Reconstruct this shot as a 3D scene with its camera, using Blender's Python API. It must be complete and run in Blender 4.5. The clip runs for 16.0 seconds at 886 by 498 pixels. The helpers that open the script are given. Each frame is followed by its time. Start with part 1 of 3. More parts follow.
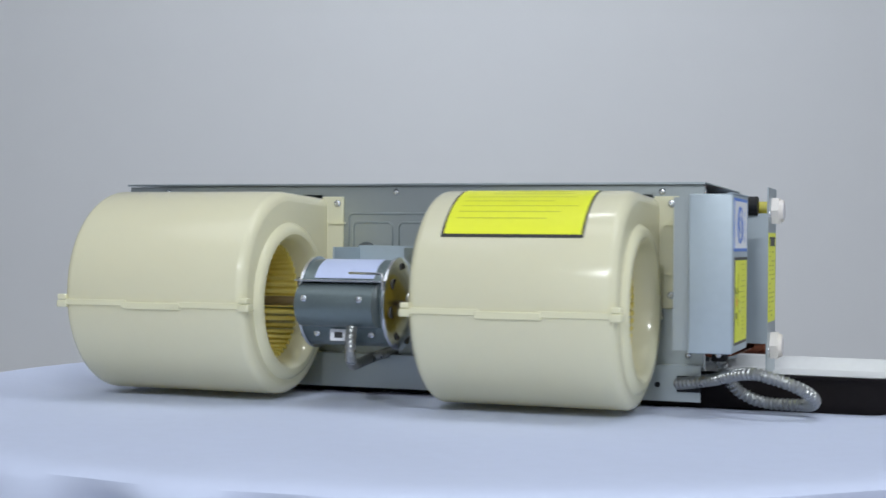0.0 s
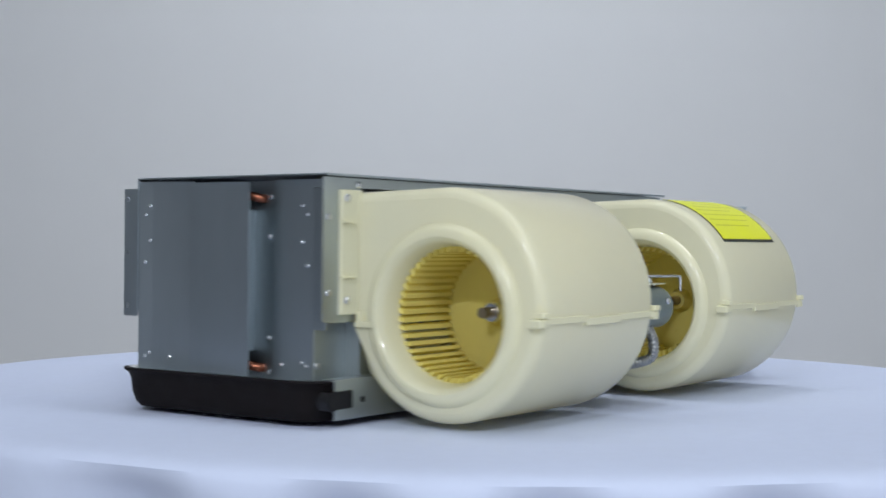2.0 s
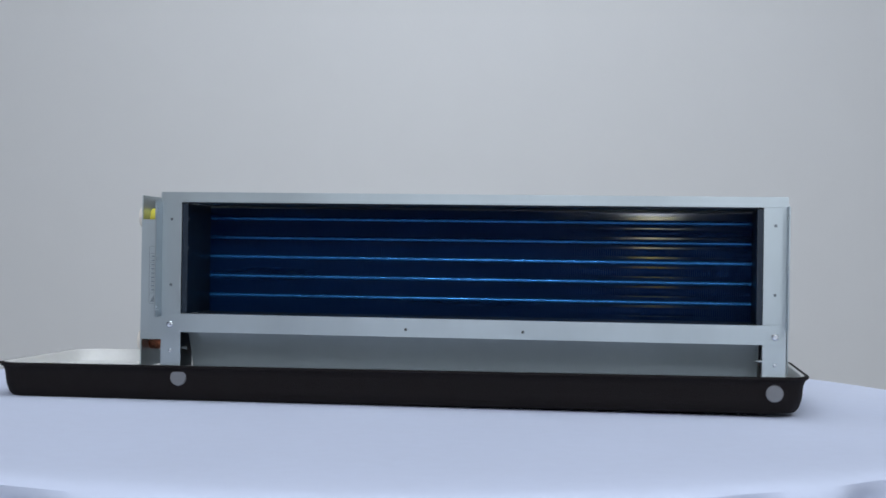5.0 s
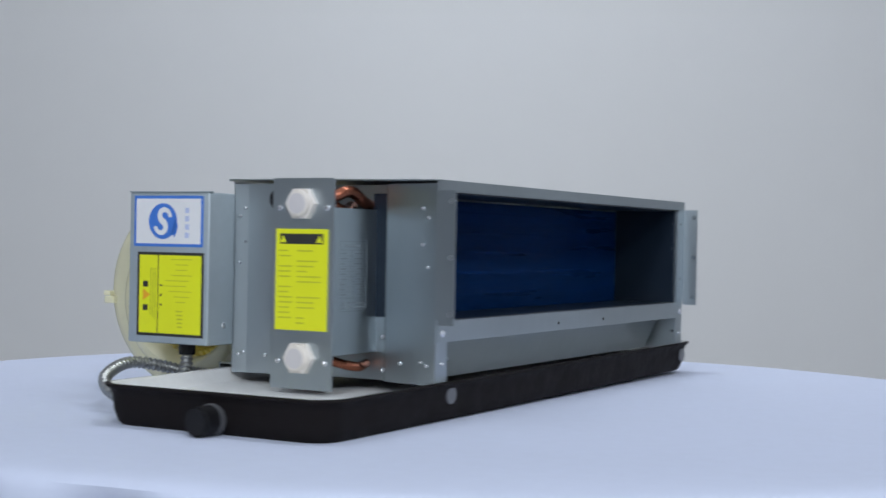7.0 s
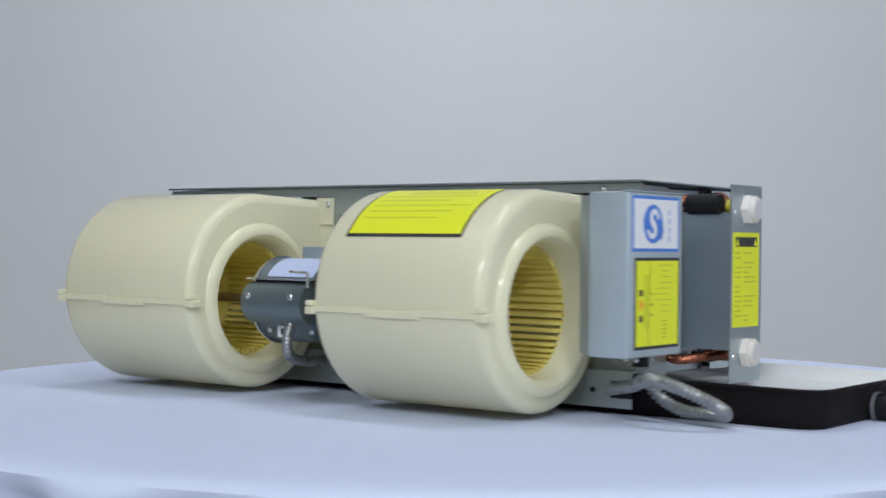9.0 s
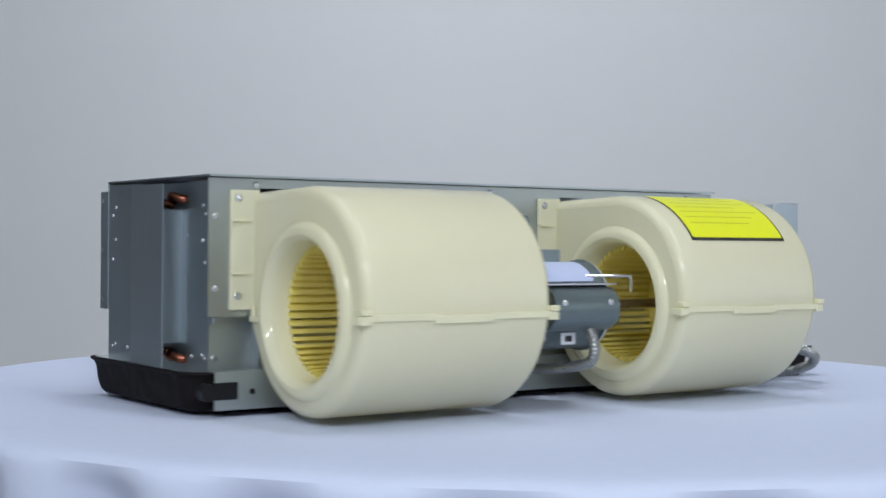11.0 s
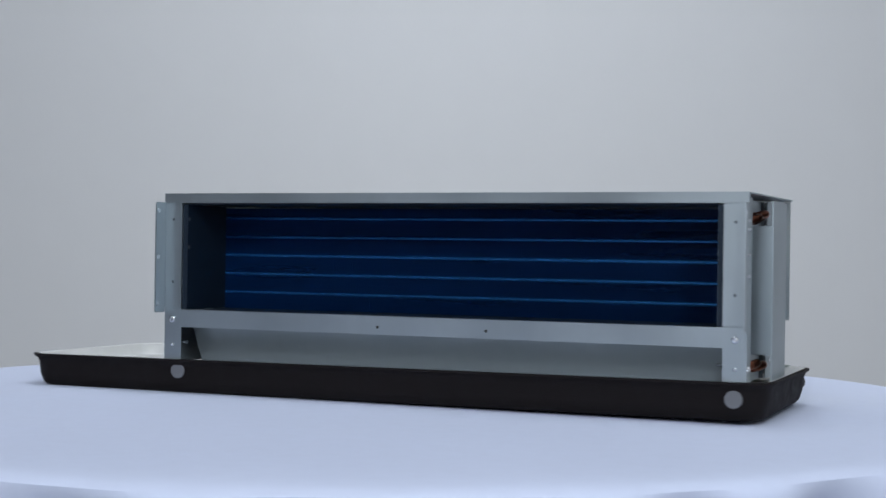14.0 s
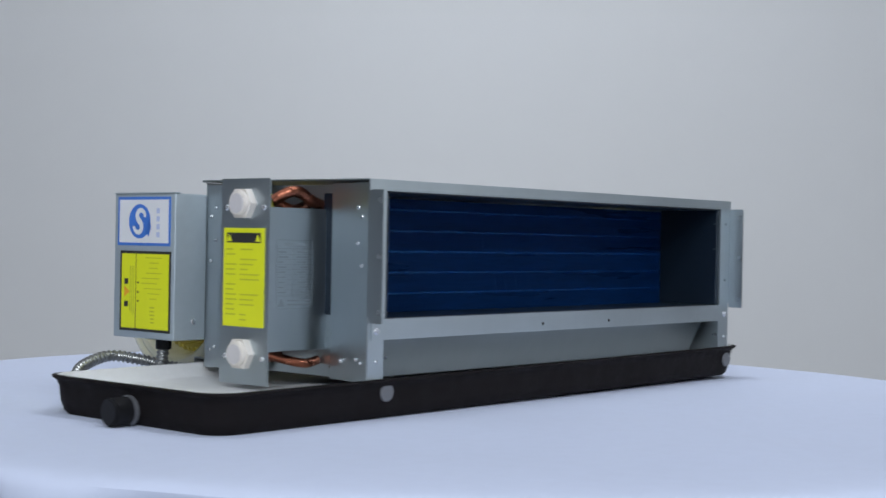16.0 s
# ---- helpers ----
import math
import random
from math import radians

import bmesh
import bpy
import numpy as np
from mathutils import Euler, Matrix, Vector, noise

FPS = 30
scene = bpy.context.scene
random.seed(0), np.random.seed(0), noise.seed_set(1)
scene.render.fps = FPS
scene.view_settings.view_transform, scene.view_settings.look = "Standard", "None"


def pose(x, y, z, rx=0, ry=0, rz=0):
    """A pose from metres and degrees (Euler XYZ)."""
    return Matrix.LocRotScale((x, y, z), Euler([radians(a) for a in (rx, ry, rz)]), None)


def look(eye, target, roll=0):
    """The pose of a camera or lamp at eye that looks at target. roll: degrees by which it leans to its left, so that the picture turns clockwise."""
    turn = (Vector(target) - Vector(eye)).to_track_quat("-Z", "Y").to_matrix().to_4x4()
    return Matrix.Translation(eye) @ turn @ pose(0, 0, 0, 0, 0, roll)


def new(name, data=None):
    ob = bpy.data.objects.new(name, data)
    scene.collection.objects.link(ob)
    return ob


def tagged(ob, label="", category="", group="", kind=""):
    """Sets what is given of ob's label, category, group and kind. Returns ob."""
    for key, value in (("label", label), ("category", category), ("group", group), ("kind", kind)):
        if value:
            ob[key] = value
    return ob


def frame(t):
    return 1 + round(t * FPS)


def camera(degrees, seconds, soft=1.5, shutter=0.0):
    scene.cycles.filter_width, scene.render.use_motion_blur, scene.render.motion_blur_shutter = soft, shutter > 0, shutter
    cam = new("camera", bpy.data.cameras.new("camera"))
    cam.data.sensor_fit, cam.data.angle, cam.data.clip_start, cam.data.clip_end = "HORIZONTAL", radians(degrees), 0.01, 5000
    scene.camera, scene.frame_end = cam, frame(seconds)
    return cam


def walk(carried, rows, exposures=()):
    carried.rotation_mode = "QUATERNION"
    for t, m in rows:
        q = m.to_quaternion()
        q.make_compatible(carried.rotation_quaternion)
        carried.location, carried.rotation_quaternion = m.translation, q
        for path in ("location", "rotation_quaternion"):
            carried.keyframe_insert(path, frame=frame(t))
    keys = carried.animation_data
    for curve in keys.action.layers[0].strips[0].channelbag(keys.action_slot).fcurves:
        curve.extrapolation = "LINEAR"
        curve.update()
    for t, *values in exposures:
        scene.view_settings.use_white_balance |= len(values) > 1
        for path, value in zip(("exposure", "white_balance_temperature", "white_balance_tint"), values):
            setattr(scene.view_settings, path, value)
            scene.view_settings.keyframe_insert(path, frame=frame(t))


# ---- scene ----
cam = camera(33.823, 16.0, 1.6, 0.5)
# The camera's slow drift: seconds, pan, tilt, roll (degrees), place
CAMERA = [
    (0.0, -0.938, -0.264, 0.556, -0.0014, -1.7272, 0.1712),
    (0.5, -0.930, -0.313, 0.499, -0.0008, -1.7285, 0.1723),
    (1.0, -0.891, -0.355, 0.481, -0.0002, -1.7296, 0.1737),
    (1.5, -0.818, -0.377, 0.498, 0.0004, -1.7305, 0.1749),
    (2.0, -0.708, -0.365, 0.546, 0.0010, -1.7311, 0.1757),
    (2.5, -0.567, -0.310, 0.614, 0.0015, -1.7314, 0.1756),
    (3.0, -0.404, -0.211, 0.692, 0.0019, -1.7314, 0.1745),
    (3.5, -0.237, -0.074, 0.766, 0.0022, -1.7309, 0.1725),
    (4.0, -0.093, 0.079, 0.823, 0.0024, -1.7302, 0.1700),
    (4.2, -0.050, 0.137, 0.839, 0.0025, -1.7299, 0.1690),
    (4.5, -0.009, 0.214, 0.852, 0.0028, -1.7293, 0.1678),
    (5.13, -0.063, 0.277, 0.832, 0.0037, -1.7284, 0.1674),
    (5.47, -0.776, -0.152, 0.451, -0.0024, -1.7201, 0.1653),
    (6.0, -0.783, -0.299, 0.865, -0.0015, -1.7208, 0.1734),
    (6.3, -0.787, -0.322, 0.988, -0.0013, -1.7211, 0.1752),
    (6.5, -0.790, -0.321, 1.035, -0.0013, -1.7213, 0.1758),
    (7.0, -0.804, -0.289, 1.061, -0.0014, -1.7219, 0.1754),
    (7.5, -0.829, -0.245, 0.996, -0.0017, -1.7227, 0.1738),
    (8.0, -0.861, -0.214, 0.884, -0.0019, -1.7236, 0.1721),
    (8.5, -0.895, -0.207, 0.757, -0.0019, -1.7247, 0.1710),
    (9.0, -0.924, -0.227, 0.641, -0.0017, -1.7260, 0.1707),
    (9.2, -0.932, -0.241, 0.602, -0.0016, -1.7265, 0.1708),
    (9.5, -0.938, -0.267, 0.552, -0.0013, -1.7273, 0.1712),
    (10.0, -0.928, -0.315, 0.497, -0.0008, -1.7285, 0.1723),
    (10.5, -0.888, -0.357, 0.481, -0.0002, -1.7297, 0.1737),
    (11.0, -0.812, -0.377, 0.500, 0.0004, -1.7306, 0.1750),
    (11.3, -0.749, -0.374, 0.527, 0.0008, -1.7310, 0.1755),
    (11.5, -0.701, -0.363, 0.550, 0.0010, -1.7312, 0.1757),
    (12.0, -0.557, -0.305, 0.619, 0.0015, -1.7314, 0.1755),
    (12.5, -0.394, -0.203, 0.696, 0.0019, -1.7313, 0.1744),
    (13.0, -0.228, -0.065, 0.770, 0.0022, -1.7309, 0.1723),
    (13.5, -0.086, 0.088, 0.826, 0.0024, -1.7302, 0.1698),
    (14.0, -0.007, 0.220, 0.853, 0.0028, -1.7293, 0.1677),
    (14.5, -0.038, 0.280, 0.840, 0.0035, -1.7285, 0.1672),
    (14.6, -0.063, 0.277, 0.832, 0.0037, -1.7284, 0.1674),
    (14.8, -0.776, -0.152, 0.451, -0.0024, -1.7201, 0.1653),
    (15.0, -0.780, -0.228, 0.641, -0.0020, -1.7204, 0.1692),
    (15.5, -0.785, -0.316, 0.943, -0.0014, -1.7210, 0.1746),
    (16.0, -0.794, -0.314, 1.057, -0.0013, -1.7215, 0.1759),
]


def eye_pose(pan, tilt, roll, x, y, z):
    pan, tilt = radians(pan), radians(tilt)
    return look((x, y, z), (x + math.sin(pan) * math.cos(tilt), y + math.cos(pan) * math.cos(tilt), z + math.sin(tilt)), roll)


walk(cam, [(t, eye_pose(*row)) for t, *row in CAMERA])

# The turntable's way: seconds, turn in degrees
TURN = [
    (0.0, -18.69),
    (0.5, -2.43),
    (1.0, 15.36),
    (1.5, 34.70),
    (2.0, 55.70),
    (2.5, 77.67),
    (3.0, 96.50),
    (3.5, 115.35),
    (4.0, 136.63),
    (4.2, 144.70),
    (4.5, 155.88),
    (5.13, 176.88),
    (5.47, 191.29),
    (6.0, 207.81),
    (6.3, 217.17),
    (6.5, 223.75),
    (7.0, 241.75),
    (7.5, 261.93),
    (8.0, 281.41),
    (8.5, 303.22),
    (9.0, 323.53),
    (9.2, 331.04),
    (9.5, 342.61),
    (10.0, 358.91),
    (10.5, 376.91),
    (11.0, 396.38),
    (11.3, 408.98),
    (11.5, 417.88),
    (12.0, 439.80),
    (12.5, 457.77),
    (13.0, 476.65),
    (13.5, 497.98),
    (14.0, 516.92),
    (14.5, 533.65),
    (14.6, 536.88),
    (14.8, 551.29),
    (15.0, 557.69),
    (15.5, 573.70),
    (16.0, 589.93),
]
AXIS = (0.0084, 0.0117)

# ---- world and lamps ----
world = bpy.data.worlds.new("world")
scene.world = world
world.use_nodes = True
wn = world.node_tree.nodes
wn["Background"].inputs[0].default_value = (0.75, 0.85, 1.0, 1)
wn["Background"].inputs[1].default_value = 0.26
scene.view_settings.exposure = -0.11


def area_lamp(name, eye, target, sx, sy, watts, colour, spread=180):
    data = bpy.data.lights.new(name, "AREA")
    data.shape, data.size, data.size_y, data.energy, data.color = "RECTANGLE", sx, sy, watts, colour
    data.spread = radians(spread)
    ob = new(name, data)
    ob.matrix_world = look(eye, target)
    return ob


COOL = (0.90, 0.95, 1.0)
# Ceiling tube on the right, set by the right blower's upper highlight
area_lamp("overhead_lamp", (0.9, -0.75, 2.2), (0.7, -0.6, 0), 0.35, 1.3, 12, COOL)
# Broad unseen fill added overhead on the left; no tube is there
area_lamp("overhead_lamp", (-0.9, -0.6, 2.2), (-0.7, -0.5, 0), 1.1, 1.5, 7, COOL)
# Unseen fill added to brighten the wall's middle and leave the corners darker
area_lamp("wall_fill_light", (0.02, 0.1, 2.25), (0.0, 2.3, 0.35), 0.5, 0.3, 20, COOL, 130)
# Two short ceiling tubes behind the camera, set by the blower highlights
area_lamp("overhead_lamp", (-0.91, -3.6, 2.0), (-0.80, -3.2, 0), 0.45, 0.10, 58, COOL)
area_lamp("overhead_lamp", (0.80, -3.6, 2.0), (0.72, -3.2, 0), 0.45, 0.10, 61, COOL)
# Unseen broad light added on the east for the steel's bright reflections
area_lamp("east_side_light", (3.55, -0.75, 0.75), (0, -0.75, 0.6), 2.3, 1.5, 4, (0.92, 0.97, 1.0), 120)


# ---- materials ----
def material(name, base, rough=0.5, metal=0.0, vary=0.08, scale=40.0, bump=0.0, bump_scale=300.0, coat=0.0, sss=0.0, gloss_vary=0.15, stretch=(1, 1, 1), through_light=0.0):
    """A surface with broad and fine variation of tone and gloss, and a fine relief."""
    m = bpy.data.materials.new(name)
    m.use_nodes = True
    n, l = m.node_tree.nodes, m.node_tree.links
    b = n["Principled BSDF"]
    b.inputs["Metallic"].default_value = metal
    b.inputs["Coat Weight"].default_value = coat
    if sss:
        b.inputs["Subsurface Weight"].default_value = sss
        b.inputs["Subsurface Radius"].default_value = (0.010, 0.008, 0.003)
        b.inputs["Subsurface Scale"].default_value = 0.6
    co = n.new("ShaderNodeTexCoord")
    mp = n.new("ShaderNodeMapping")
    mp.inputs["Scale"].default_value = stretch
    l.new(co.outputs["Object"], mp.inputs[0])
    t1, t2 = n.new("ShaderNodeTexNoise"), n.new("ShaderNodeTexNoise")
    t1.inputs["Scale"].default_value, t2.inputs["Scale"].default_value = scale, scale * 9
    t1.inputs["Detail"].default_value = t2.inputs["Detail"].default_value = 4
    l.new(mp.outputs[0], t1.inputs["Vector"])
    l.new(mp.outputs[0], t2.inputs["Vector"])
    mix = n.new("ShaderNodeMath")
    mix.operation = "ADD"
    l.new(t1.outputs["Fac"], mix.inputs[0])
    l.new(t2.outputs["Fac"], mix.inputs[1])
    ramp = n.new("ShaderNodeValToRGB")
    ramp.color_ramp.elements[0].position = 0.25
    ramp.color_ramp.elements[1].position = 0.75
    half = n.new("ShaderNodeMath")
    half.operation = "MULTIPLY"
    half.inputs[1].default_value = 0.5
    l.new(mix.outputs[0], half.inputs[0])
    l.new(half.outputs[0], ramp.inputs[0])
    ramp.color_ramp.elements[0].color = (*[c * (1 - vary) for c in base], 1)
    ramp.color_ramp.elements[1].color = (*[min(1, c * (1 + vary)) for c in base], 1)
    l.new(ramp.outputs[0], b.inputs["Base Color"])
    rr = n.new("ShaderNodeMapRange")
    rr.inputs["From Min"].default_value, rr.inputs["From Max"].default_value = 0.3, 0.7
    rr.inputs["To Min"].default_value, rr.inputs["To Max"].default_value = rough * (1 - gloss_vary), min(1, rough * (1 + gloss_vary))
    l.new(t1.outputs["Fac"], rr.inputs["Value"])
    l.new(rr.outputs[0], b.inputs["Roughness"])
    if through_light:
        tr, mx = n.new("ShaderNodeBsdfTranslucent"), n.new("ShaderNodeMixShader")
        mx.inputs[0].default_value = through_light
        l.new(ramp.outputs[0], tr.inputs["Color"])
        l.new(b.outputs[0], mx.inputs[1])
        l.new(tr.outputs[0], mx.inputs[2])
        l.new(mx.outputs[0], n["Material Output"].inputs["Surface"])
    if bump:
        t3 = n.new("ShaderNodeTexNoise")
        t3.inputs["Scale"].default_value, t3.inputs["Detail"].default_value = bump_scale, 3
        l.new(mp.outputs[0], t3.inputs["Vector"])
        bp = n.new("ShaderNodeBump")
        bp.inputs["Strength"].default_value, bp.inputs["Distance"].default_value = bump, 0.001
        l.new(t3.outputs["Fac"], bp.inputs["Height"])
        l.new(bp.outputs[0], b.inputs["Normal"])
    return m


WALL = material("painted_wall", (0.625, 0.635, 0.655), 0.85, vary=0.015, scale=1.2, bump=0.15, bump_scale=200)
# For the unseen west wall: the room's dim side is put into its colour
DIMWALL = material("dimmed_wall", (0.24, 0.25, 0.27), 0.85, vary=0.03, scale=1.2)
CEIL = material("ceiling_paint", (0.8, 0.8, 0.8), 0.9, vary=0.02, scale=2)
FLOOR = material("floor_tile", (0.45, 0.45, 0.46), 0.4, vary=0.06, scale=3)
CLOTH = material("white_cloth", (0.585, 0.645, 0.82), 0.9, vary=0.03, scale=6, bump=0.25, bump_scale=900)
STEEL = material("galvanised_steel", (0.44, 0.495, 0.53), 0.38, 1.0, vary=0.035, scale=9, gloss_vary=0.18, stretch=(1.0, 1.0, 0.35))
STEEL_FAN = material("galvanised_back_plate", (0.43, 0.475, 0.49), 0.38, 0.85, vary=0.02, scale=5, gloss_vary=0.05)
# Darkened copy of the steel: shade of edges and holes is in its colour
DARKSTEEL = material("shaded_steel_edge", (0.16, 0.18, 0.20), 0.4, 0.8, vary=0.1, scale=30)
BOXGREY = material("grey_sheet_cover", (0.42, 0.49, 0.54), 0.45, 0.35, vary=0.05, scale=14, bump=0.04)
CREAM = material("cream_abs_plastic", (0.97, 0.945, 0.72), 0.16, vary=0.01, scale=9, coat=0.4, through_light=0.34)
# Yellow deepened in colour for the light that bounces inside the housing
IMPELLER_YELLOW = material("impeller_plastic", (0.99, 0.89, 0.34), 0.30, vary=0.03, scale=12, through_light=0.5)
FOAM = material("black_insulation_foam", (0.009, 0.007, 0.0075), 0.75, vary=0.35, scale=60, bump=0.4, bump_scale=700)
FOAM.node_tree.nodes["Principled BSDF"].inputs["Specular IOR Level"].default_value = 0.16
PANIN = material("white_pan_lining", (0.66, 0.67, 0.68), 0.5, vary=0.06, scale=14)
# Stretched tone bands put the tube rows' reflections into the fin colour
FIN = material("blue_fin_foil", (0.004, 0.052, 0.21), 0.30, 0.5, vary=0.35, scale=25, stretch=(0.12, 0.5, 1.8))
LINING = material("dark_blue_sheet", (0.010, 0.020, 0.036), 0.40, 0.3, vary=0.05, scale=14)
# Brighter than the fins: light caught by the front collars is in the colour
FINTUBE = material("blue_collar", (0.018, 0.14, 0.36), 0.22, 0.75, vary=0.15, scale=300, stretch=(4, 0.2, 0.2))
COPPER = material("copper_pipe", (0.32, 0.115, 0.07), 0.27, 1.0, vary=0.2, scale=40)
RUBBER = material("black_rubber", (0.010, 0.010, 0.012), 0.5, vary=0.2, scale=60)
RUBBER.node_tree.nodes["Principled BSDF"].inputs["Specular IOR Level"].default_value = 0.25
MOTOR = material("motor_grey_paint", (0.15, 0.19, 0.20), 0.35, 0.5, vary=0.08, scale=25, bump=0.05)
CHROME = material("zinc_bright", (0.72, 0.74, 0.78), 0.2, 1.0, vary=0.08, scale=60)
BRASS = material("shaft_steel", (0.30, 0.25, 0.19), 0.35, 0.9, vary=0.1, scale=60)
HOSE = material("grey_conduit", (0.32, 0.33, 0.33), 0.30, 0.75, vary=0.08, scale=80)
YELLOW = material("yellow_sticker", (0.80, 0.84, 0.02), 0.4, vary=0.02, scale=20)
INK = material("black_ink", (0.03, 0.03, 0.03), 0.5, vary=0.1, scale=50)
FAINT = material("grey_print", (0.54, 0.57, 0.03), 0.5, vary=0.1, scale=80)
GREYINK = material("grey_ink", (0.20, 0.24, 0.27), 0.5, vary=0.1, scale=80)
WHITEL = material("white_sticker", (0.80, 0.81, 0.84), 0.4, vary=0.02, scale=20)
BLUE = material("blue_ink", (0.06, 0.20, 0.66), 0.4, vary=0.04, scale=30)
PALEBLUE = material("blue_print", (0.50, 0.57, 0.80), 0.4, vary=0.04, scale=30)
ORANGE = material("orange_ink", (0.85, 0.42, 0.03), 0.4, vary=0.04, scale=30)
CAPW = material("white_plastic_cap", (0.78, 0.74, 0.70), 0.4, vary=0.03, scale=40)
CAPDISC = material("cap_face", (0.62, 0.60, 0.62), 0.5, vary=0.04, scale=40)
YELLOWP = material("yellow_sleeve", (0.62, 0.56, 0.06), 0.4, vary=0.06, scale=40)
WOOD = material("plywood", (0.35, 0.24, 0.14), 0.6, vary=0.15, scale=10)
DOT = material("grey_plug", (0.16, 0.165, 0.18), 0.5, 0.2, vary=0.05, scale=60)


# ---- mesh helpers ----
def part(name, bm, mat, parent=None, label="", smooth=False):
    me = bpy.data.meshes.new(name)
    bmesh.ops.recalc_face_normals(bm, faces=bm.faces[:])
    bm.to_mesh(me)
    bm.free()
    me.materials.append(mat)
    if smooth:
        for p in me.polygons:
            p.use_smooth = True
        me.set_sharp_from_angle(angle=radians(35))
    ob = new(name, me)
    if parent:
        ob.parent = parent
    if label:
        tagged(ob, label)
    return ob


def box(bm, x0, x1, y0, y1, z0, z1, bevel=0.0, seg=2):
    got = bmesh.ops.create_cube(bm, size=1.0, matrix=Matrix.Translation(((x0 + x1) / 2, (y0 + y1) / 2, (z0 + z1) / 2)) @ Matrix.Diagonal((x1 - x0, y1 - y0, z1 - z0, 1)))
    if bevel:
        edges = list({e for v in got["verts"] for e in v.link_edges})
        bmesh.ops.bevel(bm, geom=edges, offset=bevel, segments=seg, affect="EDGES", profile=0.5)
    return bm


AXES = {"x": Matrix.Rotation(radians(90), 4, "Y"), "y": Matrix.Rotation(radians(90), 4, "X"), "z": Matrix.Identity(4)}


def tube(bm, centre, axis, r, length, seg=24, r2=None):
    bmesh.ops.create_cone(bm, cap_ends=True, cap_tris=False, segments=seg, radius1=r, radius2=r if r2 is None else r2, depth=length, matrix=Matrix.Translation(centre) @ AXES[axis])
    return bm


def lathe(bm, profile, centre, axis="x", seg=48):
    """A ring swept from (along, radius) pairs about the axis; a closed profile."""
    rings = []
    for k in range(seg):
        a = 2 * math.pi * k / seg
        ring = []
        for d, r in profile:
            p = {"x": (d, r * math.cos(a), r * math.sin(a)), "y": (r * math.cos(a), d, r * math.sin(a)), "z": (r * math.cos(a), r * math.sin(a), d)}[axis]
            ring.append(bm.verts.new(Vector(centre) + Vector(p)))
        rings.append(ring)
    n = len(profile)
    for k in range(seg):
        for j in range(n):
            a, b = rings[k], rings[(k + 1) % seg]
            bm.faces.new((a[j], a[(j + 1) % n], b[(j + 1) % n], b[j]))
    return bm


def sweep(bm, pts, r, seg=12, ribs=0.0, pitch=0.004):
    """A hose along a smooth line through pts; ribs: how far its rings stand out."""
    P = [Vector(p) for p in pts]
    line = []
    for i in range(len(P) - 1):
        p0, p1, p2, p3 = P[max(i - 1, 0)], P[i], P[i + 1], P[min(i + 2, len(P) - 1)]
        for k in range(12):
            u = k / 12
            line.append(0.5 * (2 * p1 + (p2 - p0) * u + (2 * p0 - 5 * p1 + 4 * p2 - p3) * u * u + (3 * p1 - p0 - 3 * p2 + p3) * u ** 3))
    line.append(P[-1])
    if ribs:
        step, out, acc = pitch / 4, [line[0]], 0.0
        for a, b in zip(line, line[1:]):
            d, at = (b - a).length, step - acc
            while at <= d:
                out.append(a.lerp(b, at / d))
                at += step
            acc = d - (at - step)
        line = out
    rings, side = [], Vector((0.3, 0.2, 1)).normalized()
    for i, p in enumerate(line):
        way = (line[min(i + 1, len(line) - 1)] - line[max(i - 1, 0)]).normalized()
        side = (side - way * side.dot(way)).normalized()
        up = way.cross(side)
        rad = r + (ribs if i % 4 in (1, 2) else 0.0)
        rings.append([bm.verts.new(p + rad * (math.cos(2 * math.pi * k / seg) * side + math.sin(2 * math.pi * k / seg) * up)) for k in range(seg)])
    for a, b in zip(rings, rings[1:]):
        for k in range(seg):
            bm.faces.new((a[k], a[(k + 1) % seg], b[(k + 1) % seg], b[k]))
    bm.faces.new(rings[0][::-1])
    bm.faces.new(rings[-1])
    return bm


def extrude(bm, outline, x0, x1):
    """A solid from a closed (y, z) outline between x0 and x1."""
    a = [bm.verts.new((x0, y, z)) for y, z in outline]
    b = [bm.verts.new((x1, y, z)) for y, z in outline]
    n = len(a)
    bm.faces.new(a)
    bm.faces.new(b[::-1])
    for k in range(n):
        bm.faces.new((a[k], b[k], b[(k + 1) % n], a[(k + 1) % n]))
    return bm


B = bmesh.new

# ---- room ----
bm = box(B(), -3.6, 3.6, 2.30, 2.42, -0.78, 2.4)
tagged(part("wall_north", bm, WALL), "plain pale grey painted wall", "wall", kind="structure")
bm = box(B(), -3.6, 3.6, -4.52, -4.4, -0.78, 2.4)
tagged(part("wall_south", bm, WALL), "plain pale grey painted wall", "wall", kind="structure")
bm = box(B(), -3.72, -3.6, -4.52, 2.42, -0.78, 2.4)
tagged(part("wall_west", bm, DIMWALL), "plain wall out of view, darkened for the room's dim side", "wall", kind="structure")
bm = box(B(), 3.6, 3.72, -4.52, 2.42, -0.78, 2.4)
tagged(part("wall_east", bm, WALL), "plain pale grey painted wall", "wall", kind="structure")
bm = box(B(), -3.72, 3.72, -4.52, 2.42, -0.86, -0.78)
tagged(part("floor", bm, FLOOR), "smooth grey floor", "floor", kind="structure")
bm = box(B(), -3.72, 3.72, -4.52, 2.42, 2.4, 2.5)
tagged(part("ceiling", bm, CEIL), "plain white ceiling", "ceiling", kind="structure")

# ---- turntable and cloth ----
ZT, RT = 0.0006, 0.70
table = tagged(new("round_table"), "round wooden table hidden under a white cloth", "table")
